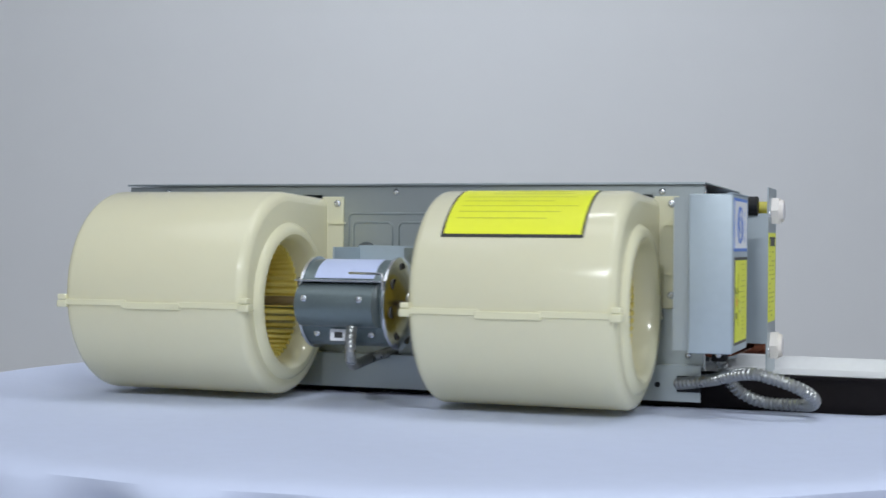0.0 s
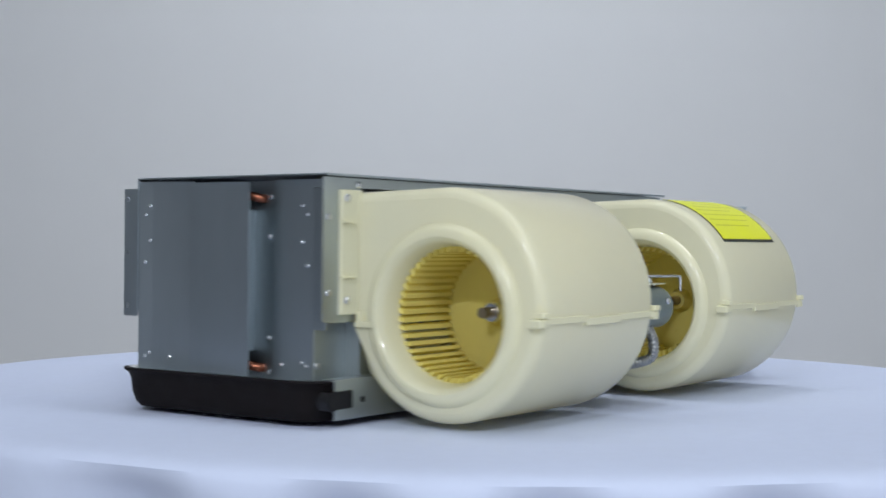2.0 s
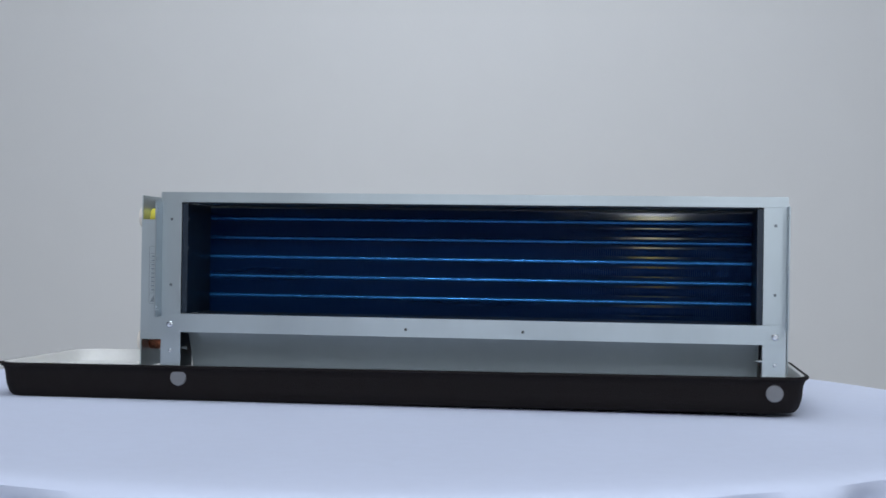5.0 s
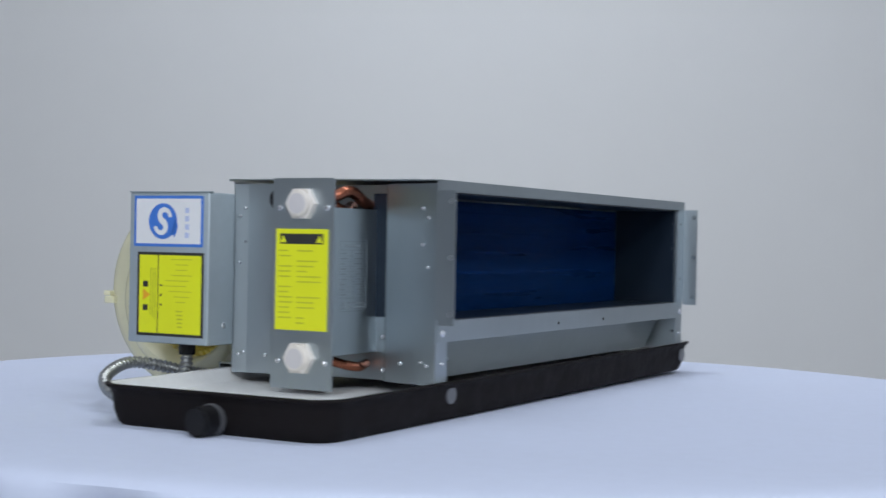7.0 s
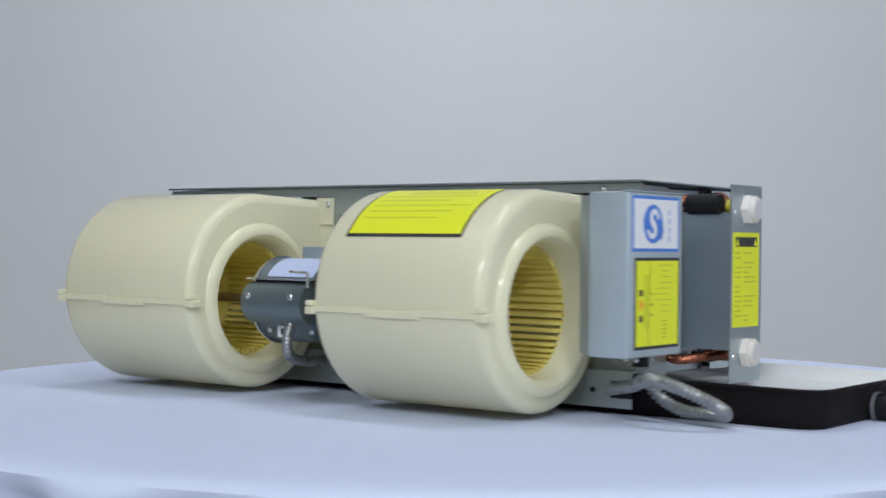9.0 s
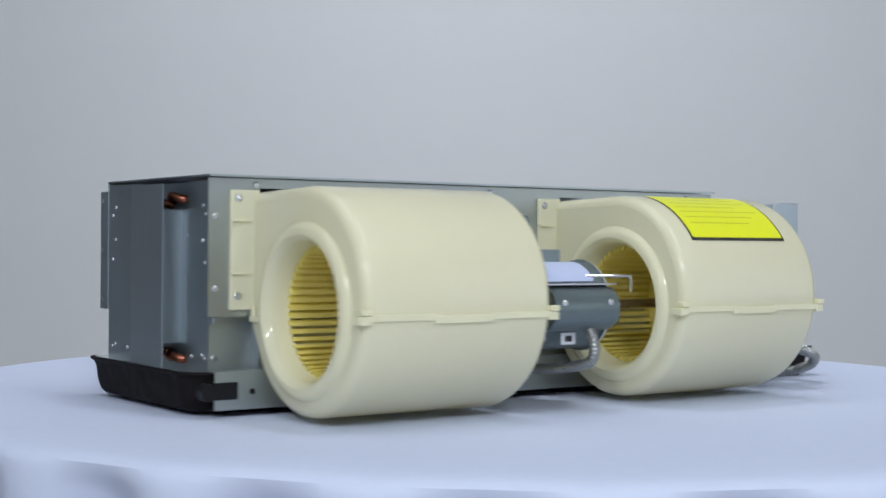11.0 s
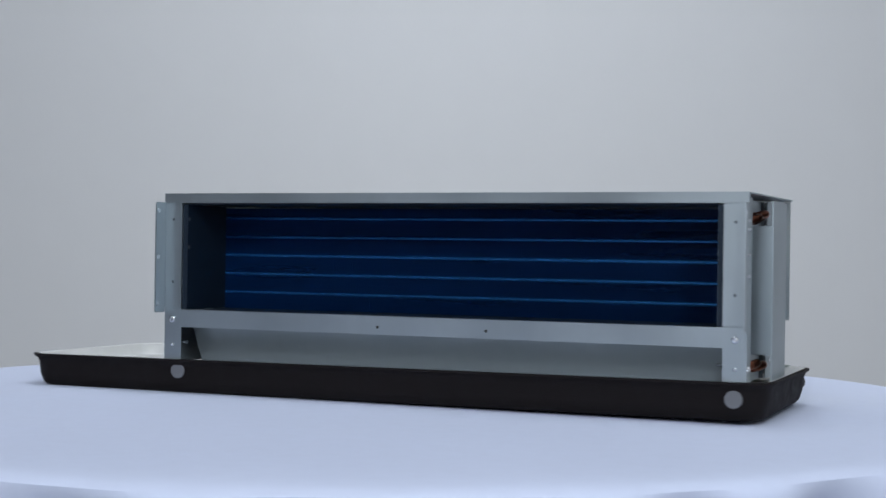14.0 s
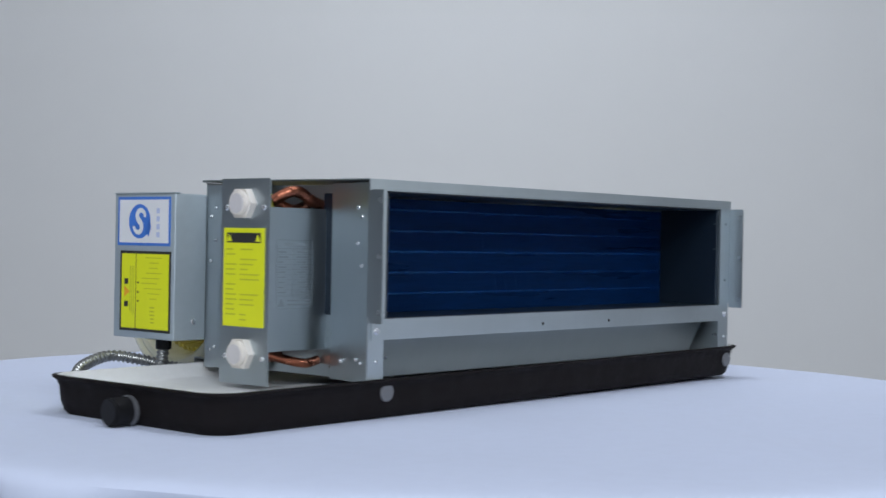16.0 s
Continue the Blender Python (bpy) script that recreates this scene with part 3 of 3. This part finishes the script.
def skin(bm, loops, close=True):
    n = len(loops[0])
    for a, b in zip(loops, loops[1:]):
        for k in range(n):
            bm.faces.new((a[k], a[(k + 1) % n], b[(k + 1) % n], b[k]))
    if close:
        bm.faces.new(loops[0])


bm = B()
skin(bm, [pan_loop(bm, i, z, r) for i, z, r in ((0.020, 0.0045, 0.020), (0.013, 0.0058, 0.024), (0.009, 0.010, 0.027), (0.006, 0.020, 0.028), (0.0045, 0.034, 0.029), (0.0025, 0.0395, 0.030), (-0.001, 0.0425, 0.031), (-0.001, 0.0445, 0.031), (0.004, 0.0445, 0.028))])
pan = part("drain_pan", bm, FOAM, unit, "black foam-covered drain pan with rounded corners", True)
bm = B()
skin(bm, [pan_loop(bm, i, z, r) for i, z, r in ((0.022, 0.030, 0.018), (0.014, 0.031, 0.022), (0.010, 0.036, 0.025), (0.007, 0.0442, 0.027), (0.0035, 0.0450, 0.0285))])
part("pan_lining", bm, PANIN, pan, "pale grey inner lining", True)
bm = tube(B(), (0.512, 0.026, 0.0145), "x", 0.0135, 0.024, 28)
bmesh.ops.bevel(bm, geom=bm.edges[:], offset=0.002, segments=2, affect="EDGES")
part("drain_spout", bm, RUBBER, pan, "round black rubber drain spout", True)
part("spout_collar", tube(B(), (0.502, 0.026, 0.0145), "x", 0.0145, 0.004, 28), DOT, pan, smooth=True)
bm = tube(B(), (-0.389, -0.1150, 0.026), "y", 0.0085, 0.013, 24)
part("overflow_stub", bm, RUBBER, pan, "short black rubber stub", True)
for x in (0.284, -0.370):
    bm = lathe(B(), [(-0.001, 0.0002), (-0.001, 0.0092), (0.0008, 0.0092), (0.0014, 0.0084), (0.0014, 0.0002)], (x, 0.1475, 0.027), "y", 32)
    part("pan_plug", bm, DOT, pan, "round grey plug", True)

# ---- blowers ----
YC, ZC, RH = -0.202, 0.1154, 0.1088


def scroll(grow=0.0):
    """The scroll's outline in (y, z): round in front, flat on top, open towards the back plate."""
    r = RH + grow
    pts = [(YF - 0.001, ZC + r - 0.004)]
    for k in range(0, 41):
        a = radians(93 + 230 * k / 40)
        pts.append((YC + r * math.cos(a), ZC + r * math.sin(a)))
    pts.append((YF - 0.001, 0.090))
    return pts


def bevel_profile(x0, x1):
    e = 0.010
    steps = []
    for k in range(5):
        a = radians(90 * k / 4)
        steps.append((x0 + e - e * math.cos(a), -e + e * math.sin(a)))
    return steps + [(x0 + x1 - x, g) for x, g in steps[::-1]]


HUBZ, HUBY = 0.1065, -0.2025
for which, (bx0, bx1) in enumerate(BL):
    bm = B()
    loops = []
    for x, g in bevel_profile(bx0, bx1):
        loops.append([bm.verts.new((x, y, z)) for y, z in scroll(g)])
    n = len(loops[0])
    for a, b in zip(loops, loops[1:]):
        for k in range(n - 1):
            bm.faces.new((a[k], b[k], b[k + 1], a[k + 1]))
    blower = part("blower", bm, CREAM, unit, "glossy cream plastic scroll blower housing", True)
    # side cheeks with the round inlet
    for x, s in ((bx0, 1), (bx1, -1)):
        bm = B()
        outline = scroll(-0.010)
        outer = [bm.verts.new((x, y, z)) for y, z in outline]
        m = len(outer)
        inner = []
        for y, z in outline:
            a = math.atan2(z - HUBZ, y - HUBY)
            inner.append(bm.verts.new((x, HUBY + 0.0775 * math.cos(a), HUBZ + 0.0775 * math.sin(a))))
        # the side towards the back plate
        for k in range(m - 1):
            bm.faces.new((outer[k], outer[k + 1], inner[k + 1], inner[k]))
        a0 = math.atan2(outline[-1][1] - HUBZ, outline[-1][0] - HUBY)
        a1 = math.atan2(outline[0][1] - HUBZ, outline[0][0] - HUBY)
        steps = 6
        po, pi_ = outer[-1], inner[-1]
        for k in range(1, steps + 1):
            u = k / steps
            if k == steps:
                qo, qi = outer[0], inner[0]
            else:
                a = a0 + (a1 - a0) * u
                qo = bm.verts.new((x, YF - 0.001, outline[-1][1] + (outline[0][1] - outline[-1][1]) * u))
                qi = bm.verts.new((x, HUBY + 0.0775 * math.cos(a), HUBZ + 0.0775 * math.sin(a)))
            bm.faces.new((po, qo, qi, pi_))
            po, pi_ = qo, qi
        part("cheek", bm, CREAM, blower, smooth=True)
        prof = [(s * 0.001, 0.0850), (-s * 0.0035, 0.0825), (-s * 0.0065, 0.0775), (-s * 0.0062, 0.0720), (-s * 0.003, 0.0685), (s * 0.003, 0.0660), (s * 0.013, 0.0640), (s * 0.022, 0.0632), (s * 0.022, 0.0650), (s * 0.004, 0.0690)]
        part("inlet_ring", lathe(B(), prof, (x, HUBY, HUBZ), "x", 64), CREAM, blower, smooth=True)
    # impeller: web, hub and blades
    xm = (bx0 + bx1) / 2 + (-0.006 if which == 0 else 0.006)
    part("impeller_web", lathe(B(), [(-0.0012, 0.0002), (-0.0012, 0.066), (0.0012, 0.066), (0.0012, 0.0002)], (xm, HUBY, HUBZ), "x", 64), IMPELLER_YELLOW, blower, "yellow plastic impeller disc")
    bm = lathe(B(), [(-0.014, 0.006), (-0.014, 0.010), (-0.002, 0.014), (0.002, 0.014), (0.014, 0.010), (0.014, 0.006)], (xm, HUBY, HUBZ), "x", 32)
    part("impeller_hub", bm, IMPELLER_YELLOW, blower, smooth=True)
    out = -1 if which == 0 else 1
    part("hub_collar", lathe(B(), [(out * 0.012, 0.0054), (out * 0.012, 0.0088), (out * 0.0185, 0.0088), (out * 0.0185, 0.0054)], (xm, HUBY, HUBZ), "x", 24), CHROME, blower, "bright metal collar", True)
    for x in (bx0 + 0.019, bx1 - 0.021):
        part("impeller_rim", lathe(B(), [(-0.001, 0.0665), (-0.001, 0.0725), (0.003, 0.0725), (0.003, 0.0665)], (x, HUBY, HUBZ), "x", 64), IMPELLER_YELLOW, blower, smooth=True)
    # one curved blade shared by all
    bm = B()
    L = (bx1 - bx0) - 0.038
    prof = []
    for k in range(4):
        u = k / 3
        rr, a = 0.0585 + 0.0120 * u, 0.06 * math.sin(u * 1.9)
        prof.append((rr * math.cos(a), rr * math.sin(a)))
    th = 0.0020
    ring = [(y, z - th) for y, z in prof] + [(y, z + th) for y, z in prof[::-1]]
    extrude(bm, ring, -L / 2, L / 2)
    bmesh.ops.recalc_face_normals(bm, faces=bm.faces[:])
    bme = bpy.data.meshes.new("blade")
    bm.to_mesh(bme)
    bm.free()
    bme.materials.append(IMPELLER_YELLOW)
    for k in range(48):
        ob = new("blade", bme)
        ob.parent = blower
        ob.matrix_basis = pose((bx0 + bx1) / 2, HUBY, HUBZ, 360 * k / 48)
    # seam ridge round the front with its clips
    def ridge(x0, x1, g, h, z):
        bm = B()
        y = YC - math.sqrt(max(1e-6, (RH + 0.0) ** 2 - (z - ZC) ** 2))
        box(bm, x0, x1, y - g, y + 0.004, z - h / 2, z + h / 2, min(g, h) * 0.35)
        return bm
    w = bx1 - bx0
    part("seam_ridge", ridge(bx0 + 0.004, bx0 + w * 0.36, 0.0016, 0.0062, 0.1050), CREAM, blower)
    part("seam_ridge", ridge(bx0 + w * 0.34, bx0 + w * 0.66, 0.0026, 0.0075, 0.1025), CREAM, blower)
    part("seam_ridge", ridge(bx0 + w * 0.64, bx1 - 0.004, 0.0016, 0.0062, 0.1045), CREAM, blower)
    for x in (bx0 - 0.001, bx1 + 0.001):
        bm = box(B(), x - 0.006, x + 0.006, YC - RH - 0.002, YC - RH + 0.012, 0.099, 0.107, 0.0015)
        box(bm, x - 0.004, x + 0.0055, YC - RH - 0.0035, YC - RH + 0.006, 0.1075, 0.113, 0.0012)
        part("clip", bm, CREAM, blower)
        bm = box(B(), x - 0.004, x + 0.004, YF - 0.030, YF - 0.003, 0.092, 0.098, 0.0012)
        box(bm, x - 0.003, x + 0.003, YF - 0.010, YF - 0.004, 0.097, 0.108, 0.001)
        part("clip", bm, CREAM, blower)
    # mounting flange on the back plate
    for a, b, x in ((bx0 - 0.026, bx0 + 0.006, bx0 - 0.018), (bx1 - 0.006, bx1 + 0.020, bx1 + 0.013)):
        flange = part("mounting_flange", box(B(), a, b, YF - 0.0045, YF, 0.104, 0.222, 0.0012), CREAM, blower, "cream plastic mounting flange")
        for z in (0.214, 0.118):
            screw(flange, x, YF - 0.0048, z, "-y", 0.004)
        for z in (0.140, 0.192):
            part("flange_rib", box(B(), x - 0.008, x + 0.010, YF - 0.008, YF - 0.004, z - 0.001, z + 0.001), CREAM, flange)

# sticker that follows the scroll of one blower
bx0, bx1 = BL[1]


def curved(x0, x1, a0, a1, lift, n=18):
    bm = B()
    rows = []
    for k in range(n + 1):
        a = radians(a0 + (a1 - a0) * k / n)
        y, z = YC - (RH + lift) * math.cos(a), ZC + (RH + lift) * math.sin(a)
        rows.append((bm.verts.new((x0, y, z)), bm.verts.new((x1, y, z))))
    for p, q in zip(rows, rows[1:]):
        bm.faces.new((p[0], p[1], q[1], q[0]))
    return bm


stick = part("blower_sticker", curved(0.0825, 0.2250, 34, 84, 0.0004), INK, unit, "yellow instruction sticker with a black border", True)
part("sticker_face", curved(0.0850, 0.2225, 36, 83, 0.0007), YELLOW, stick, smooth=True)
rng = random.Random(9)
for k in range(7):
    a = 78 - 5.2 * k
    part("print_line", curved(0.094 if k > 1 else 0.12, 0.212 - rng.uniform(0, 0.03), a - 0.35, a + 0.35, 0.0009, 2), FAINT, stick)

# ---- motor ----
MX0, MX1 = -0.087, 0.004
bm = B()
tube(bm, ((MX0 + MX1) / 2, HUBY, HUBZ), "x", 0.0455, MX1 - MX0, 48)
motor = part("motor", bm, MOTOR, unit, "dark grey painted motor with bright end bells", True)
for x, s in ((MX0, -1), (MX1, 1)):
    prof = [(0.0, 0.0002), (0.0, 0.0485), (s * 0.003, 0.0485), (s * 0.006, 0.044), (s * 0.010, 0.030), (s * 0.014, 0.014), (s * 0.018, 0.012), (s * 0.018, 0.0002)]
    bell = part("end_bell", lathe(B(), prof, (x, HUBY, HUBZ), "x", 48), CHROME, motor, "bright zinc end bell", True)
    for k in range(8):
        a = 2 * math.pi * k / 8 + 0.2
        bm = tube(B(), (x + s * 0.0055, HUBY + 0.037 * math.cos(a), HUBZ + 0.037 * math.sin(a)), "x", 0.0065, 0.005, 14)
        part("vent_hole", bm, INK, bell)
for a, b in ((BL[0][0] + 0.066, MX0 - 0.01), (MX1 + 0.01, BL[1][1] - 0.066)):
    part("shaft", tube(B(), ((a + b) / 2, HUBY, HUBZ), "x", 0.0052, b - a, 20), BRASS, motor, "steel motor shaft", True)
nose = [(HUBY - 0.010, HUBZ + 0.0215)]
for k in range(13):
    a = radians(90 + 180 * k / 12)
    nose.append((HUBY - 0.046 + 0.0225 * math.cos(a), HUBZ - 0.001 + 0.0225 * math.sin(a)))
nose.append((HUBY - 0.010, HUBZ - 0.0235))
part("terminal_cover", extrude(B(), nose, MX0 + 0.003, MX1 - 0.003), MOTOR, motor, smooth=True)
bm = box(B(), MX0 - 0.003, MX1 + 0.003, HUBY - 0.056, HUBY - 0.030, HUBZ + 0.0232, HUBZ + 0.0250, 0.0006)
part("cover_plate", bm, CHROME, motor, "bright zinc strap")
bm = B()
rows = []
for k in range(9):
    a = radians(35 + 50 * k / 8)
    rows.append([bm.verts.new((x, HUBY - 0.0462 * math.cos(a), HUBZ + 0.0462 * math.sin(a))) for x in (MX0 + 0.012, MX1 - 0.012)])
for p, q in zip(rows, rows[1:]):
    bm.faces.new((p[0], p[1], q[1], q[0]))
part("motor_label", bm, PALEBLUE, motor, "pale blue and white motor label", True)
for x in (MX0 + 0.014, MX1 - 0.016):
    screw(motor, x, HUBY - 0.0685, HUBZ + 0.006, "-y", 0.0036)
    screw(motor, x, HUBY - 0.0345, HUBZ - 0.031, "-y", 0.0036)
flat_box(motor, "small_label", WHITEL, "y", HUBY - 0.041, -0.055, -0.036, HUBZ - 0.038, HUBZ - 0.026, -0.0006)
flat_box(motor, "label_print", INK, "y", HUBY - 0.0416, -0.050, -0.041, HUBZ - 0.035, HUBZ - 0.029, -0.0003)
bm = B()
for x in (MX0 + 0.004, MX1 - 0.006):
    box(bm, x, x + 0.002, YF - 0.075, YF - 0.001, 0.145, 0.165)
box(bm, MX0 + 0.004, MX1 - 0.004, YF - 0.004, YF - 0.0015, 0.062, 0.167)
box(bm, MX0 + 0.004, MX1 - 0.004, YF - 0.06, YF - 0.001, 0.143, 0.146)
part("motor_bracket", bm, BOXGREY, motor, "folded blue-grey sheet motor bracket")
part("wire_bail", sweep(B(), [(MX1 - 0.034, HUBY - 0.050, 0.1390), (MX1 - 0.010, HUBY - 0.064, 0.1390), (MX1 + 0.006, HUBY - 0.069, 0.1388), (MX1 + 0.0095, HUBY - 0.070, 0.1365), (MX1 + 0.010, HUBY - 0.070, 0.1230)], 0.0014, 8), CHROME, motor, "bent bright wire", True)
part("motor_lead", sweep(B(), [(-0.026, HUBY - 0.052, 0.084), (-0.025, HUBY - 0.058, 0.070), (-0.026, HUBY - 0.055, 0.052), (-0.035, HUBY - 0.030, 0.044), (-0.048, HUBY + 0.010, 0.040), (-0.056, YF - 0.030, 0.042), (-0.045, YF - 0.020, 0.047), (-0.040, YF + 0.002, 0.049)], 0.0052, 12, 0.0006, 0.004), HOSE, motor, "grey ribbed conduit", True)

# ---- control box ----
CX0, CX1, CY0, CY1, CZ0, CZ1 = 0.308, 0.351, -0.203, -0.0985, 0.065, 0.221
bm = box(B(), CX0, CX1, CY0, CY1, CZ0, CZ1, 0.0018, 3)
cbox = part("control_box", bm, BOXGREY, unit, "grey sheet metal control box with stickers", True)
bm = box(B(), 0.291, CX0, -0.190, YF - 0.0005, CZ0 + 0.002, CZ1 - 0.003)
part("box_back", bm, STEEL_FAN, cbox)
part("box_lid_edge", box(B(), CX1 - 0.006, CX1 + 0.0006, CY0 - 0.0006, CY1 + 0.0006, CZ1, CZ1 + 0.0012), BOXGREY, cbox)
screw(cbox, 0.325, CY1 + 0.0002, CZ0 + 0.02, "y")
q = flat_box(cbox, "mark_sticker", BLUE, "x", CX1, -0.1965, -0.1060, 0.1650, 0.2175, 0.0004, "white sticker with blue border and round blue mark")
flat_box(q, "sticker_face", WHITEL, "x", CX1 + 0.0004, -0.1935, -0.1090, 0.1680, 0.2145, 0.0002)
cy, cz = -0.158, 0.1912
bm = lathe(B(), [(0.0, 0.0002), (0.0, 0.0185), (0.0003, 0.0185), (0.0003, 0.0002)], (CX1 + 0.0006, cy, cz), "x", 40)
part("round_mark", bm, BLUE, q)
bm = B()
path = [(cy + 0.0070 * math.cos(radians(a)), cz + 0.0062 + 0.0062 * math.sin(radians(a))) for a in range(20, 275, 15)]
path += [(cy + 0.0070 * math.cos(radians(a)), cz - 0.0062 + 0.0062 * math.sin(radians(a))) for a in range(75, -165, -15)]
tilt = radians(-28)
path = [(cy + (y - cy) * math.cos(tilt) - (z - cz) * math.sin(tilt), cz + (y - cy) * math.sin(tilt) + (z - cz) * math.cos(tilt)) for y, z in path]
left, right = [], []
for k, (y, z) in enumerate(path):
    ya, za = path[max(k - 1, 0)]
    yb, zb = path[min(k + 1, len(path) - 1)]
    n = Vector((za - zb, yb - ya)).normalized() * (0.0034 - 0.0014 * abs(2 * k / (len(path) - 1) - 1))
    left.append(bm.verts.new((CX1 + 0.0011, y + n.x, z + n.y)))
    right.append(bm.verts.new((CX1 + 0.0011, y - n.x, z - n.y)))
for k in range(len(path) - 1):
    bm.faces.new((left[k], left[k + 1], right[k + 1], right[k]))
part("white_stroke", bm, WHITEL, q)
bm = B()
bm.faces.new([bm.verts.new((CX1 + 0.0009, cy + a, cz + b)) for a, b in ((0.010, -0.012), (0.016, -0.016), (0.020, -0.006), (0.017, 0.004))])
part("mark_tail", bm, BLUE, q)
for k in range(4):
    flat_box(q, "mark_print", PALEBLUE, "x", CX1 + 0.0006, -0.129, -0.124, 0.1742 + 0.0085 * k, 0.1797 + 0.0085 * k, 0.0002)
w = flat_box(cbox, "wiring_sticker", INK, "x", CX1, -0.1912, -0.1042, 0.0725, 0.1592, 0.0004, "yellow wiring sticker with a black border")
flat_box(w, "sticker_face", YELLOW, "x", CX1 + 0.0004, -0.1882, -0.164, 0.0755, 0.1562, 0.0002)
flat_box(w, "sticker_face", YELLOW, "x", CX1 + 0.0004, -0.1628, -0.1072, 0.0755, 0.1562, 0.0002)
bm = B()
bm.faces.new([bm.verts.new((CX1 + 0.0009, y, z)) for y, z in ((-0.183, 0.109), (-0.183, 0.121), (-0.173, 0.115))])
part("orange_mark", bm, ORANGE, w)
for z in (0.1015, 0.126):
    flat_box(w, "print_block", INK, "x", CX1 + 0.0006, -0.183, -0.1765, z - 0.003, z + 0.003, 0.0002)
for k in range(3):
    flat_box(w, "print_line", FAINT, "x", CX1 + 0.0006, -0.1735 + 0.003 * k, -0.1722 + 0.003 * k, 0.094 - 0.002 * k, 0.143, 0.0002)
for k, z in enumerate((0.105, 0.115, 0.125)):
    flat_box(w, "print_block", INK, "x", CX1 + 0.0006, -0.1605, -0.158, z - 0.001, z + 0.001, 0.0002)
for k in range(9):
    z = 0.152 - 0.0055 * k
    flat_box(w, "print_line", FAINT, "x", CX1 + 0.0006, -0.147 + 0.008 * math.sin(k), -0.123 + 0.004 * math.cos(2 * k), z - 0.0004, z + 0.0004, 0.0002)
for k in range(5):
    flat_box(w, "print_line", FAINT, "x", CX1 + 0.0006, -0.139 + 0.0005 * k, -0.131, 0.098 - 0.004 * k, 0.0994 - 0.004 * k, 0.0002)
bm = tube(B(), (0.330, -0.141, 0.060), "z", 0.0085, 0.013, 8)
gland = part("cable_gland", bm, RUBBER, cbox, "black threaded cable gland")
screw(gland, 0.330, -0.1495, 0.060, "-y", 0.003)
part("conduit", sweep(B(), [(0.330, -0.141, 0.056), (0.338, -0.136, 0.036), (0.351, -0.130, 0.021), (0.373, -0.128, 0.0125), (0.403, -0.130, 0.0115), (0.421, -0.141, 0.0135), (0.424, -0.163, 0.023), (0.408, -0.180, 0.035), (0.373, -0.183, 0.045), (0.347, -0.166, 0.042), (0.325, -0.146, 0.035), (0.300, -0.134, 0.030), (0.283, -0.124, 0.027)], 0.0052, 12, 0.0014, 0.0052), HOSE, unit, "grey ribbed flexible conduit looped beside the pan", True)


# ---- what moves ----
def motions():
    rows = [(t, pose(0, 0, 0, 0, 0, turn) @ pose(-AXIS[0], -AXIS[1], 0)) for t, turn in TURN]
    for thing in (unit, table, cloth):
        walk(thing, rows)


motions()
